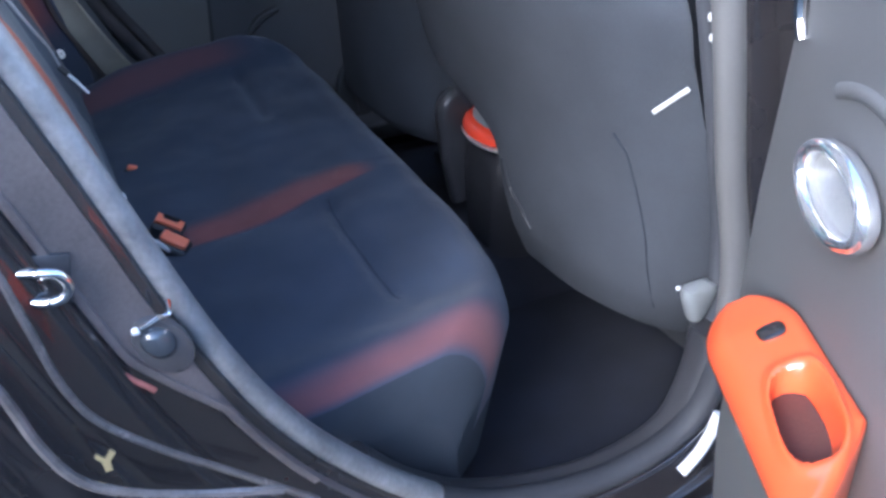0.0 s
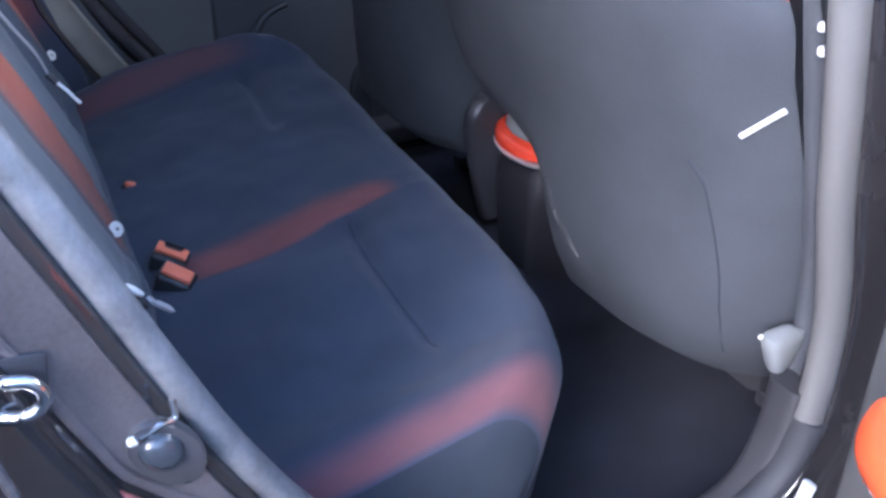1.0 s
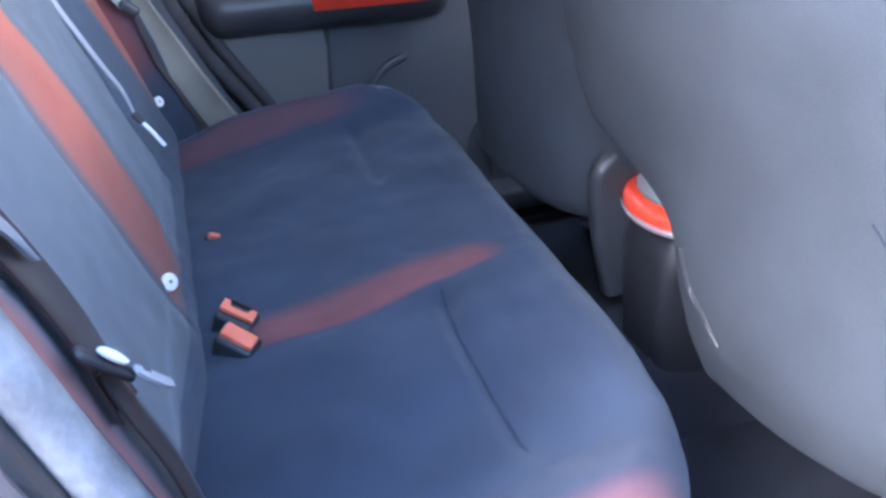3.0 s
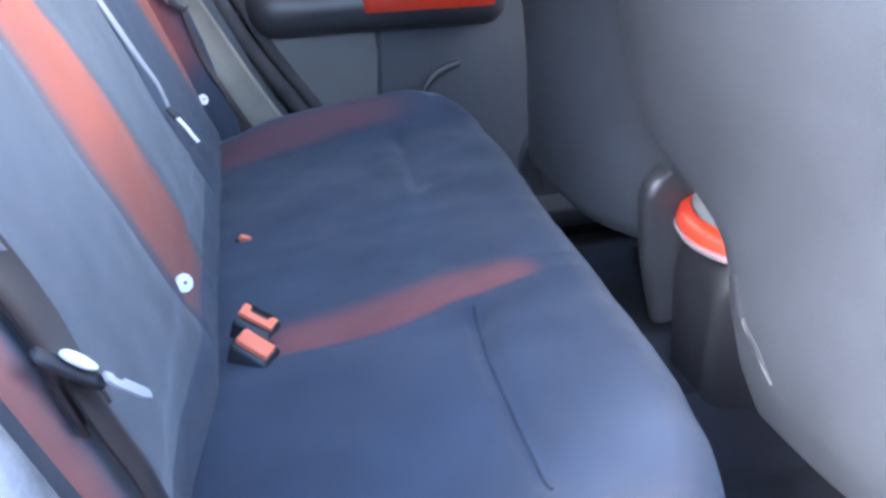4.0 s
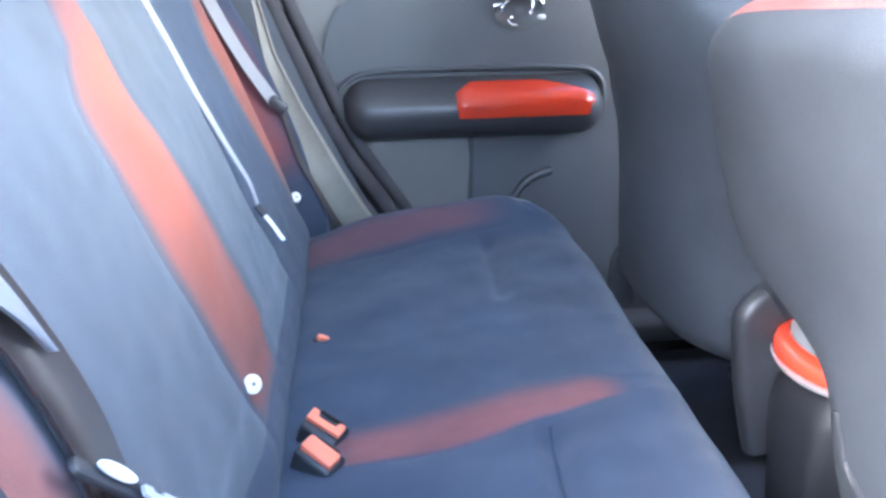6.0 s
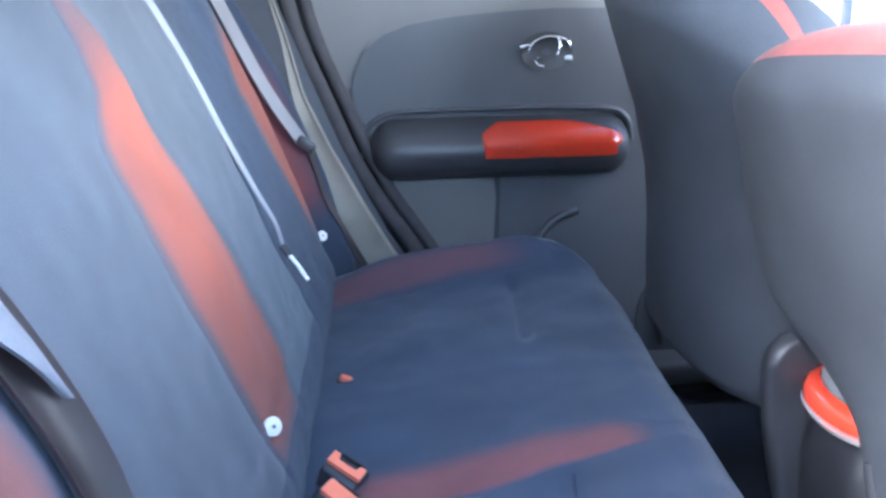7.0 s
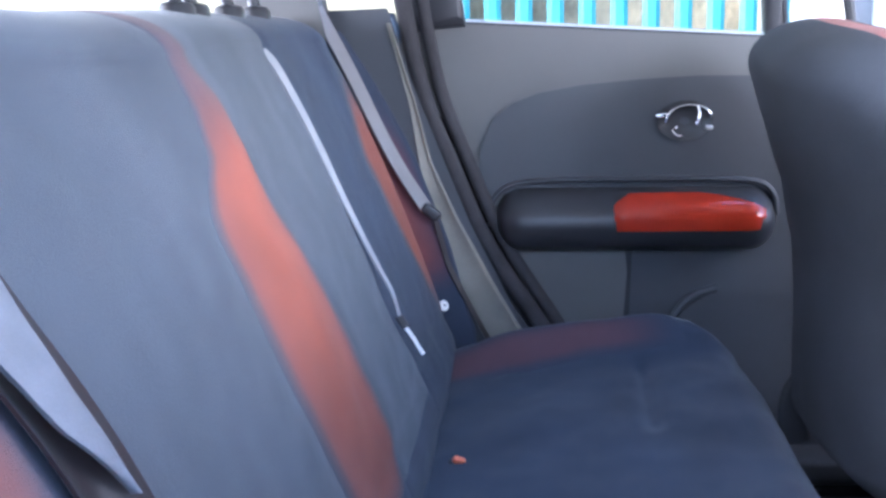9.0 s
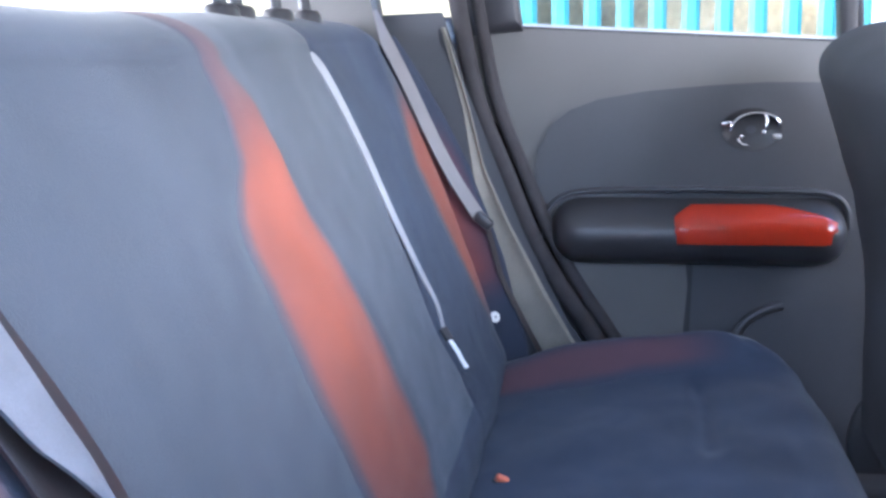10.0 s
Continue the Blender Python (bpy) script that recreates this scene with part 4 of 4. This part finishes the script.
def rest_x(z, y):
    x = -max(0.0, z - 0.68) * SLOPE - 0.012 + 0.026 * ease((0.686 - z) / 0.085) * ease((y + 0.42) / 0.25)
    for e in (y + 0.60, 0.645 - y):
        x += 0.008 * math.exp(-((e - 0.06) / 0.06) ** 2)
        if e < 0.04:
            x -= 0.04 - math.sqrt(max(0.0, 0.0016 - (0.04 - e) ** 2))
    mid = 0.5 * (lerp(RCUT[2], z) + lerp(RCUT[3], z))
    x += 0.013 * math.exp(-((y - mid) / 0.06) ** 2) * ease((z - 0.66) / 0.15)
    x += 0.012 * math.sin(max(0.0, min(1.0, (z - 0.66) / 0.5)) * math.pi)
    for k in (1, 2, 3, 4, 5):
        x -= 0.0018 * math.exp(-((y - lerp(RCUT[k], z)) / 0.006) ** 2)
    return x + 0.004 * noise.noise(Vector((y * 8, z * 8, 7.0))) + 0.0015 * noise.noise(Vector((y * 28, z * 28, 2.0)))


def rest_point(y_of, s):
    ztop = lerp(REST_TOP, y_of(1.1))
    if s < 0.75:
        z = 0.55 + (ztop - 0.55) * s / 0.75
        y = y_of(z)
        return Vector((rest_x(z, y), y, z))
    a = (s - 0.75) / 0.25 * math.pi / 2
    y = y_of(ztop)
    return Vector((rest_x(ztop, y) - 0.10 * (1 - math.cos(a)), y, ztop + 0.045 * math.sin(a)))


def rcut_line(k, f):
    return lambda z: lerp(RCUT[k], z) * (1 - f) + lerp(RCUT[k + 1], z) * f


O = Vector((-0.10, 0.02, 0.56))
# far back panel gets the darker cloth in place of its shade
for k, (nm, m) in enumerate([("side_stripe", BACK_STRIPE), ("back_panel", FABRIC_LIT), ("centre_stripe", BACK_STRIPE), ("back_panel", FABRIC_LIT), ("back_panel", FABRIC), ("side_stripe", BACK_STRIPE), ("side_panel", FABRIC_LIT)]):
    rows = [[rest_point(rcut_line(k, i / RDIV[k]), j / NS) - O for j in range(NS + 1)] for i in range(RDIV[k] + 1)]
    # lowest rows get the darker cloth as shade of the seat crease
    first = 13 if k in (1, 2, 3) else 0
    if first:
        part("lower_panel", grid([r[:first + 1] for r in rows]), FABRIC, rest, "lower edge of the backrest, darkened as crease shade")
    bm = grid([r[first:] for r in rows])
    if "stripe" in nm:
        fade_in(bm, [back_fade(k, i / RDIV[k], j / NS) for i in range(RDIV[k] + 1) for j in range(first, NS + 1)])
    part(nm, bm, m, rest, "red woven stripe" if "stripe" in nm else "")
for y0, y1 in ((0.098, 0.146), (0.285, 0.411)):
    for y in (y0, y1):
        zt = lerp(REST_TOP, y) + 0.03
        part("headrest_post", sweep([Vector((-0.245, y, zt)) - O, Vector((-0.262, y, 1.30)) - O], circle(0.009, 10), up=(0, 1, 0)), PLASTIC_BLACK, rest)
        sleeve = [[Vector((-0.245 + r * math.cos(a), y + 1.15 * r * math.sin(a), zt + h)) - O for a in [2 * math.pi * k / 20 for k in range(20)]] for r, h in ((0.020, -0.01), (0.020, 0.016), (0.017, 0.021), (0.010, 0.023))]
        part("post_sleeve", grid(sleeve, closed_v=True, cap=True), PLASTIC_BLACK, rest, "black headrest post sleeve")
    ym = (y0 + y1) / 2
    head = [[Vector((-0.265 + hd * math.cos(a), ym + hw * math.copysign(abs(math.sin(a)) ** 0.6, math.sin(a)), z)) - O for a in [2 * math.pi * k / 24 for k in range(24)]] for z, hw, hd in ((1.27, 0.08, 0.03), (1.285, 0.11, 0.045), (1.34, 0.12, 0.05), (1.39, 0.10, 0.045), (1.405, 0.07, 0.025))]
    part("headrest", grid(head, closed_v=True, cap=True), FABRIC_LIT, rest, "charcoal fabric headrest")
rows = []
for j in range(31):
    z = 0.56 + 0.60 * j / 30
    x = rest_x(z, 0.60)
    w = 0.030 + 0.022 * math.sin(math.pi * j / 30)
    rows.append([Vector((x - 0.06, 0.640, z)) - O, Vector((x - 0.01, 0.642, z)) - O, Vector((x + 0.5 * w, 0.643, z)) - O, Vector((x + 0.9 * w, 0.647, z)) - O, Vector((x + w, 0.654, z)) - O, Vector((x + w - 0.004, 0.660, z)) - O])
bm = grid(rows)
fade_in(bm, [f * ease((0.56 + 0.02 * j - 0.69) / 0.08) * ease((1.05 - 0.56 - 0.02 * j) / 0.12) for j in range(31) for f in (0.8, 0.7, 0.3, 0.0, 0.0, 0.0)])
part("outer_bolster", bm, BOLSTER_STRIPE, rest, "dark fabric outer bolster with a red inner edge")
part("back_board", box((0.05, 1.20, 0.60), (-0.11, 0, 0.26), 0.01, turn=(0, -21, 0)), PLASTIC_BLACK, rest)
for y in (-0.153, 0.615):
    zc = 0.680
    m = Matrix.Translation(Vector((rest_x(zc, y) + 0.004, y - 0.003, zc)) - O) @ Vector((0.62, -0.70, 0.36)).to_track_quat("Z", "Y").to_matrix().to_4x4()
    b = part("anchor_tag", slab(circle(0.0098, 20), 0.004, m, bevel=0.0012), WHITE, rest, "round white child seat anchor tag")
    part("tag_mark", slab([(p * 0.20, q * 0.20) for p, q in circle(0.0098, 14)], 0.0008, m @ Matrix.Translation((0, 0, 0.004)), bevel=0), PLASTIC_SOFT, b)


# ---- belts and buckles ----
def strap(path, width, axis, name, material, parent, label="", thick=0.0012, twist=None, arch=0.0, taper=1.0):
    """A webbing strap along a path; axis: the way across the webbing, turned towards twist at its end."""
    rows = []
    for i, p in enumerate(path):
        tan = (path[min(i + 1, len(path) - 1)] - path[max(i - 1, 0)]).normalized()
        ac = Vector(axis)
        if twist:
            f = min(1.0, max(0.0, (i / len(path) - 0.35) / 0.3))
            ac = ac.lerp(Vector(twist), f)
        ac = (ac - tan * ac.dot(tan)).normalized()
        nn = tan.cross(ac).normalized()
        w = width / 2 * (1 + (taper - 1) * i / (len(path) - 1))
        front = [p + ac * w * q + nn * (thick + arch * (1 - q * q)) for q in (-1.0, -0.92, -0.6, -0.3, 0.0, 0.3, 0.6, 0.92, 1.0)]
        rear = [q - nn * thick * 2 for q in reversed(front)]
        rows.append(front + rear)
    return part(name, grid(rows, closed_v=True, cap=True), material, parent, label)


def rest_near(y, z):
    return Vector((rest_x(z, y) + 0.013, y, z))


near_belt = thing("seat_belt", "dark seat belt with a chrome tongue beside the near seat", "seat belt", "rear seat belts")
strap(smooth_path([rest_near(y, z) for y, z in ((-0.545, 1.09), (-0.548, 1.06), (-0.552, 1.02), (-0.543, 0.97), (-0.529, 0.92), (-0.519, 0.87), (-0.518, 0.83), (-0.523, 0.80), (-0.528, 0.772))], 5), 0.042, (0.1, 1.0, 0.0), "webbing", WEBBING, near_belt, arch=-0.012)
# pale strip laid over the strap to paint its glossy sheen
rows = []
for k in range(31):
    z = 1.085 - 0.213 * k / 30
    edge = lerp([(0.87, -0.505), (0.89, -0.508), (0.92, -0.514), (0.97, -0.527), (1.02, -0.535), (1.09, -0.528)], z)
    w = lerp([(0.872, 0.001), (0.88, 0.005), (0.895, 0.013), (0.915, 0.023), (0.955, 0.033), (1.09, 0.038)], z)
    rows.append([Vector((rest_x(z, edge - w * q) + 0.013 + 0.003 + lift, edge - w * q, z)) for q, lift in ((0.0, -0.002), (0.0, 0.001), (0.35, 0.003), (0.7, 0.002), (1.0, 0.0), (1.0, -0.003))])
part("sheen_strip", grid(rows, closed_v=True, cap=True), WEBBING_SHEEN, near_belt, "pale strip as the sheen on the webbing")
strap(smooth_path([rest_near(y, z) for y, z in ((-0.518, 0.80), (-0.520, 0.785), (-0.522, 0.765), (-0.526, 0.72), (-0.535, 0.66), (-0.543, 0.61))], 5), 0.026, (0.1, 1.0, 0.0), "lower_webbing", WEBBING, near_belt, arch=0.004)
TONGUE = Matrix(((0.434, 0.238, 0.87, 0), (0.538, -0.834, -0.04, 0), (-0.725, -0.486, 0.48, 0), (0, 0, 0, 1)))
tongue = part("tongue_block", slab(rounded(0.056, 0.012, 0.0055), 0.007, Matrix.Translation((-0.031, -0.541, 0.812)) @ TONGUE, bevel=0.004), PLASTIC_BLACK, near_belt, "black tongue block")
part("cover", slab(circle(0.0145, 22, 0.0046), 0.0035, Matrix.Translation((-0.024, -0.540, 0.817)) @ TONGUE, bevel=0.0015), WHITE, tongue)
part("tongue", slab([(-0.020, -0.0012), (-0.0195, -0.0035), (-0.013, -0.0040), (-0.012, -0.0015), (-0.004, -0.0012), (-0.003, -0.0042), (0.018, -0.0040), (0.0205, -0.0015), (0.020, 0.0020), (0.012, 0.0042), (-0.012, 0.0040), (-0.019, 0.0022)], 0.0025, Matrix.Translation((-0.005, -0.525, 0.788)) @ TONGUE, bevel=0.0), SILVER, near_belt, "bright steel belt tongue")

mid_belt = thing("seat_belt", "pale grey centre seat belt lying on the backrest", "seat belt", "rear seat belts")
def on_rest(y, z, off=0.004):
    return Vector((rest_x(z, y) + off, y, z))


strap(smooth_path([on_rest(y, z, off) for y, z, off in ((0.223, 1.118, -0.006), (0.225, 1.098, 0.003), (0.228, 1.05, 0.004), (0.232, 0.99, 0.004), (0.229, 0.92, 0.005), (0.224, 0.87, 0.008), (0.220, 0.83, 0.011), (0.213, 0.80, 0.017))] + [Vector((-0.023, 0.206, 0.768))], 4), 0.021, (0.25, 1, 0.1), "webbing", WEBBING_PALE, mid_belt, taper=0.28)
part("tongue_block", sweep([Vector((-0.024, 0.206, 0.769)), Vector((-0.014, 0.199, 0.756))], rounded(0.012, 0.007, 0.003), up=(0.6, -0.6, 0.4)), PLASTIC_BLACK, mid_belt)
part("tongue", sweep(smooth_path([(-0.016, 0.200, 0.758), (-0.004, 0.191, 0.744), (0.002, 0.186, 0.735), (0.009, 0.181, 0.726)], 4), rounded(0.0062, 0.003, 0.0012), up=(0.6, -0.6, 0.4)), STEEL, mid_belt, "bright steel belt tongue")

far_belt = thing("seat_belt", "grey seat belt hanging beside the pillar trim", "seat belt", "rear seat belts")
strap(smooth_path([(-0.205, 0.635, 1.20), (-0.152, 0.632, 1.095), (-0.101, 0.630, 0.983), (-0.066, 0.630, 0.915), (-0.026, 0.632, 0.850)], 6), 0.028, (0.55, 0.8, 0.3), "webbing", WEBBING_GREY, far_belt)
part("tongue_block", box((0.036, 0.016, 0.020), (-0.018, 0.625, 0.846), 0.006, turn=(0, 38, 0)), PLASTIC_BLACK, far_belt, "black tongue block")
strap(smooth_path([(-0.014, 0.634, 0.838), (-0.002, 0.638, 0.79), (0.010, 0.640, 0.745), (0.036, 0.641, 0.69), (0.066, 0.641, 0.63), (0.10, 0.642, 0.57)], 6), 0.009, (0.8, 0.5, 0.3), "lower_webbing", WEBBING, far_belt)


def buckle(at, face, wide, bracket=False, size=1.0):
    """face: the way its button looks; wide: the way along the button."""
    b = thing("belt_buckle", "black seat belt buckle with an orange-red button", "buckle", "rear belt buckles", at=at)
    n = Vector(face).normalized()
    w = Vector(wide)
    w = (w - n * w.dot(n)).normalized()
    h = n.cross(w)
    b.matrix_world = Matrix.Translation(at) @ Matrix(((w.x, h.x, n.x, 0), (w.y, h.y, n.y, 0), (w.z, h.z, n.z, 0), (0, 0, 0, 1)))
    k = size
    part("body", box((0.058 * k, 0.040 * k, 0.050), (0, 0, -0.027), 0.006, 3), PLASTIC_BLACK, b)
    if bracket:
        shape = [(k * p, k * q) for p, q in ((-0.025, 0.010), (-0.025, -0.009), (0.025, -0.009), (0.025, 0.010), (0.016, 0.010), (0.013, 0.001), (-0.013, 0.001), (-0.016, 0.010))]
        part("button", slab(shape, 0.006, Matrix.Translation((0, 0, -0.001)), bevel=0.0), BUTTON, b, "orange-red release button")
    else:
        part("button", box((0.048 * k, 0.024 * k, 0.010), (0, -0.001, 0.001), 0.003, 2), BUTTON, b, "orange-red release button")
    part("slot", box((0.034 * k, 0.003, 0.004), (0, 0.0155 * k, -0.0005), 0.001, 1), RUBBER_BLACK, b)
    return b


buckle((0.060, -0.096, 0.598), (0.25, -0.42, 0.87), (0.75, -0.45, -0.20), True, size=0.82)
buckle((0.056, -0.150, 0.596), (0.25, -0.42, 0.87), (0.80, -0.55, -0.36), size=0.82)
small = buckle((0.050, 0.184, 0.581), (0.45, -0.40, 0.80), (0.9, 0.1, -0.3), size=0.36)
part("steel_tip", box((0.012, 0.003, 0.002), (0.016, 0.0, 0.003), 0.0008, 1), STEEL, small, "bright steel tip")


# ---- front seats ----
SEAM = [(-0.531, 0.796), (-0.540, 0.782), (-0.547, 0.765), (-0.554, 0.707), (-0.555, 0.65), (-0.553, 0.60), (-0.547, 0.53)]


def front_seat(at, label, rear, inner, outer, slope=0.0, cut=56):
    """rear: rows of (z, x) of the seat back's rear face; inner, outer: rows of (z, half width) to its +y and -y side."""
    s = thing("front_seat", label, "car seat", "front seats", at=at)
    N, NV = 96, 84
    bottom = 0.485

    def seat_point(v, a):
        """v: up the seat back; a: round its section (0: front face, 180: rear face)."""
        cx, cy = math.cos(a), math.sin(a)
        sy = math.copysign(abs(cy) ** 0.66, cy)
        q = min(1.0, abs(sy))
        ztop = 0.965 + 0.105 * (1 - q ** 4.0) ** 0.5 + slope * sy
        z = bottom + v * (ztop - bottom)
        zw = z + at[2]
        hw = lerp(inner if sy > 0 else outer, zw)
        hd = 0.088 * (math.sqrt(max(0.0, 1 - ((v - 0.88) / 0.12) ** 2)) if v > 0.88 else 1.0) * (0.72 + 0.28 * math.sqrt(min(1.0, (z - bottom) / 0.03)))
        ex = cx * hd * (1.45 if cx < 0 else 0.9)
        ey = sy * hw
        fx = 0.05 * (abs(ey) / 0.26) ** 2 * hd / 0.088 if cx > 0 else 0.0
        x = lerp(rear, zw) - at[0] + 0.073 + ex + fx
        return Vector((x + 0.006 * noise.noise(Vector((ey * 5, z * 5, at[1]))) + 0.0025 * noise.noise(Vector((ey * 15, z * 12, at[1] + 4))), ey, z))

    def rear_at(y, z):
        """The place on the rear face at y, z of the car, in the seat's own axes."""
        best = None
        for k in range(241):
            a = radians(92 + 176 * k / 240)
            q = abs(math.sin(a)) ** 0.66
            ztop = 0.965 + 0.105 * (1 - min(1.0, q) ** 4.0) ** 0.5 + slope * math.copysign(q, math.sin(a))
            c = seat_point((z - at[2] - bottom) / (ztop - bottom), a)
            if best is None or abs(c.y + at[1] - y) < abs(best.y + at[1] - y):
                best = c
        return best
    levels = [i / NV for i in range(NV)] + [0.993, 0.996, 0.9985, 1.0]
    sm = [[seat_point(v, 2 * math.pi * k / N) for k in range(N)] for v in levels]
    top = len(levels) - 1 - cut
    part("backrest", grid(sm[:top + 1], closed_v=True, cap=False), FRONT_FABRIC, s, "charcoal fabric seat back")
    part("shoulder", grid(sm[top:], closed_v=True), SHOULDER_RED, s, "red fabric shoulder panel")
    part("cushion", sweep([Vector((x, 0, 0.52 + 0.06 * (x / 0.5))) for x in (0.10, 0.14, 0.3, 0.5, 0.56)], rounded(0.46, 0.15, 0.06), up=(0, 0, 1)), FABRIC, s)
    hx = lerp(rear, 1.1) - at[0] + 0.10
    head = [[Vector((hx - 0.3 * (z - 1.1) + hd * math.cos(a), hw * math.copysign(abs(math.sin(a)) ** 0.6, math.sin(a)), z)) for a in [2 * math.pi * k / 24 for k in range(24)]] for z, hw, hd in ((1.185, 0.06, 0.02), (1.20, 0.11, 0.045), (1.26, 0.125, 0.055), (1.33, 0.115, 0.05), (1.36, 0.07, 0.025))]
    part("headrest", grid(head, closed_v=True, cap=True), FABRIC_LIT, s)
    for yy in (-0.07, 0.07):
        part("headrest_post", sweep([Vector((hx, yy, 1.03)), Vector((hx - 0.03, yy, 1.20))], circle(0.007, 8), up=(0, 1, 0)), PLASTIC_BLACK, s)
    part("base", box((0.38, 0.38, 0.12), (0.34, 0, 0.40), 0.03), MATTE, s)
    for yy in (-0.19, 0.19):
        part("rail", box((0.40, 0.035, 0.03), (0.36, yy, 0.325 - at[2]), 0.006), MATTE, s)
    return s, rear_at


near_seat, near_rear = front_seat((0.625, -0.285, -0.02), "charcoal fabric front seat with a red shoulder panel and pale tag",
    [(0.45, 0.645), (0.50, 0.622), (0.55, 0.606), (0.60, 0.597), (0.70, 0.583), (0.80, 0.560), (0.90, 0.530), (1.00, 0.495), (1.10, 0.458)],
    [(0.45, 0.02), (0.50, 0.03), (0.53, 0.060), (0.56, 0.070), (0.60, 0.082), (0.65, 0.095), (0.68, 0.115), (0.70, 0.160), (0.72, 0.245), (0.75, 0.345), (0.785, 0.368), (0.85, 0.368), (0.88, 0.360), (0.936, 0.338), (1.00, 0.305), (1.06, 0.28)],
    [(0.45, 0.27), (0.50, 0.29), (0.53, 0.305), (0.60, 0.330), (0.70, 0.347), (0.95, 0.347), (1.06, 0.325)], -0.015, 7)
part("seam", sweep(smooth_path([near_rear(y, z) - Vector((0.0010, 0, 0)) for y, z in SEAM], 5), circle(0.0013, 6), up=(1, 0, 0)), SIDE_CLOTH, near_seat)
# dark band added for the shade along the seat's lower edge
part("edge_shade", sweep(smooth_path([near_rear(y, z) - Vector((0.001, 0, 0)) for y, z in ((-0.262, 0.660), (-0.272, 0.632), (-0.282, 0.612), (-0.298, 0.594), (-0.324, 0.566))], 4), circle(0.006, 8, 0.0025), up=(1, 0, 0)), MATTE, near_seat, "dark band as the shade along the seat's edge")
part("edge_strip", sweep(smooth_path([near_rear(y, z) - Vector((0.002, 0, 0)) for y, z in ((-0.284, 0.620), (-0.290, 0.612), (-0.306, 0.594), (-0.332, 0.567))], 4), circle(0.0014, 6), up=(0, 1, 0)), PLASTIC_SOFT, near_seat, "grey edge strip")
part("side_tag", sweep([near_rear(y, z) + Vector((-0.004, -0.002, 0)) for y, z in ((-0.586, 0.838), (-0.617, 0.871))], rounded(0.0056, 0.003, 0.0013), up=(-0.8, -0.6, 0)), TAG_CLOTH, near_seat, "white fabric tag")
far_seat, far_rear = front_seat((0.625, 0.296, 0.055), "charcoal fabric front passenger seat with a red shoulder panel",
    [(0.45, 0.592), (0.55, 0.592), (0.65, 0.588), (0.73, 0.586), (0.82, 0.582), (0.91, 0.564), (1.00, 0.529), (1.10, 0.490), (1.16, 0.468)],
    [(0.45, 0.21), (0.52, 0.245), (0.60, 0.262), (0.88, 0.262), (0.95, 0.242), (1.0, 0.222), (1.06, 0.200), (1.2, 0.185)], [(0.45, 0.22), (0.60, 0.25), (1.2, 0.25)], 0.035, 1)
part("side_cover", sweep(smooth_path([(-0.03, 0.262, 0.40), (-0.035, 0.264, 0.45), (-0.02, 0.262, 0.50), (0.02, 0.26, 0.52), (0.10, 0.26, 0.52)], 5), rounded(0.05, 0.02, 0.009), up=(0, 1, 0)), PLASTIC, far_seat, "grey plastic side cover of the seat")

# ---- centre console ----
console = thing("centre_console", "black centre console with gloss red trim and chrome edge", "console", at=(0.62, -0.07, 0.36))
rows = []
for x, ztop, hw in ((-0.022, 0.17, 0.046), (-0.018, 0.212, 0.056), (-0.004, 0.238, 0.064), (0.03, 0.250, 0.070), (0.12, 0.262, 0.078), (0.40, 0.270, 0.090), (0.75, 0.30, 0.094)):
    rows.append([Vector((x, y * hw, zz)) for y, zz in ((-0.70, -0.02), (-0.90, ztop * 0.6), (-1.0, ztop - 0.03), (-0.9, ztop - 0.008), (-0.6, ztop), (0.6, ztop), (0.9, ztop - 0.008), (1.0, ztop - 0.03), (0.90, ztop * 0.6), (0.70, -0.02))])
part("body", grid([[p - Vector((0, 0, 0.004 if p.z > 0.1 else 0)) for p in r] for r in rows], closed_v=True, cap=True), mat("black_console_plastic", (0.016, 0.016, 0.020), 0.6, vary=0.2, scale=8, grain=500, bump=0.3, depth=0.001), console)


def console_arc(rim, name, material, label):
    """A strip round the console's rear end; rim: its section of (out, up) pairs."""
    rows = []
    for k in range(29):
        a = radians(-110 + 190 * k / 28)
        c, s_ = math.cos(a), math.sin(a)
        rows.append([Vector((0.026 - (0.052 + 0.8 * o) * c, (0.074 + 0.8 * o) * s_ - 0.002, up + 0.002 + 0.006 * s_)) for o, up in rim])
    part(name, grid(rows, closed_v=True, cap=True), material, console, label)


console_arc([(0.008, 0.252), (0.015, 0.257), (0.014, 0.267), (0.006, 0.275), (-0.008, 0.278), (-0.008, 0.252)], "red_trim", RED_GLOSS, "gloss red painted console trim")
console_arc([(0.002, 0.2455), (0.012, 0.246), (0.016, 0.2515), (0.002, 0.2515)], "chrome_edge", SILVER, "chrome edge strip")
console_arc([(-0.010, 0.270), (-0.010, 0.281), (-0.026, 0.293), (-0.050, 0.287), (-0.050, 0.270)], "cup_rim", mat("satin_grey_plastic", (0.20, 0.21, 0.225), 0.4, metal=0.1, vary=0.1), "satin silver cup holder rim")
foot = smooth_path([(-0.018, 0.070, 0.302), (-0.036, 0.070, 0.288), (-0.036, 0.071, 0.262), (-0.030, 0.071, 0.20), (-0.020, 0.070, 0.145), (-0.012, 0.070, 0.108)], 5)
part("rear_foot", sweep(foot, rounded(0.056, 0.034, 0.014), up=(0, 1, 0)), PLASTIC_BLACK, console, "grey plastic rear foot of the console")
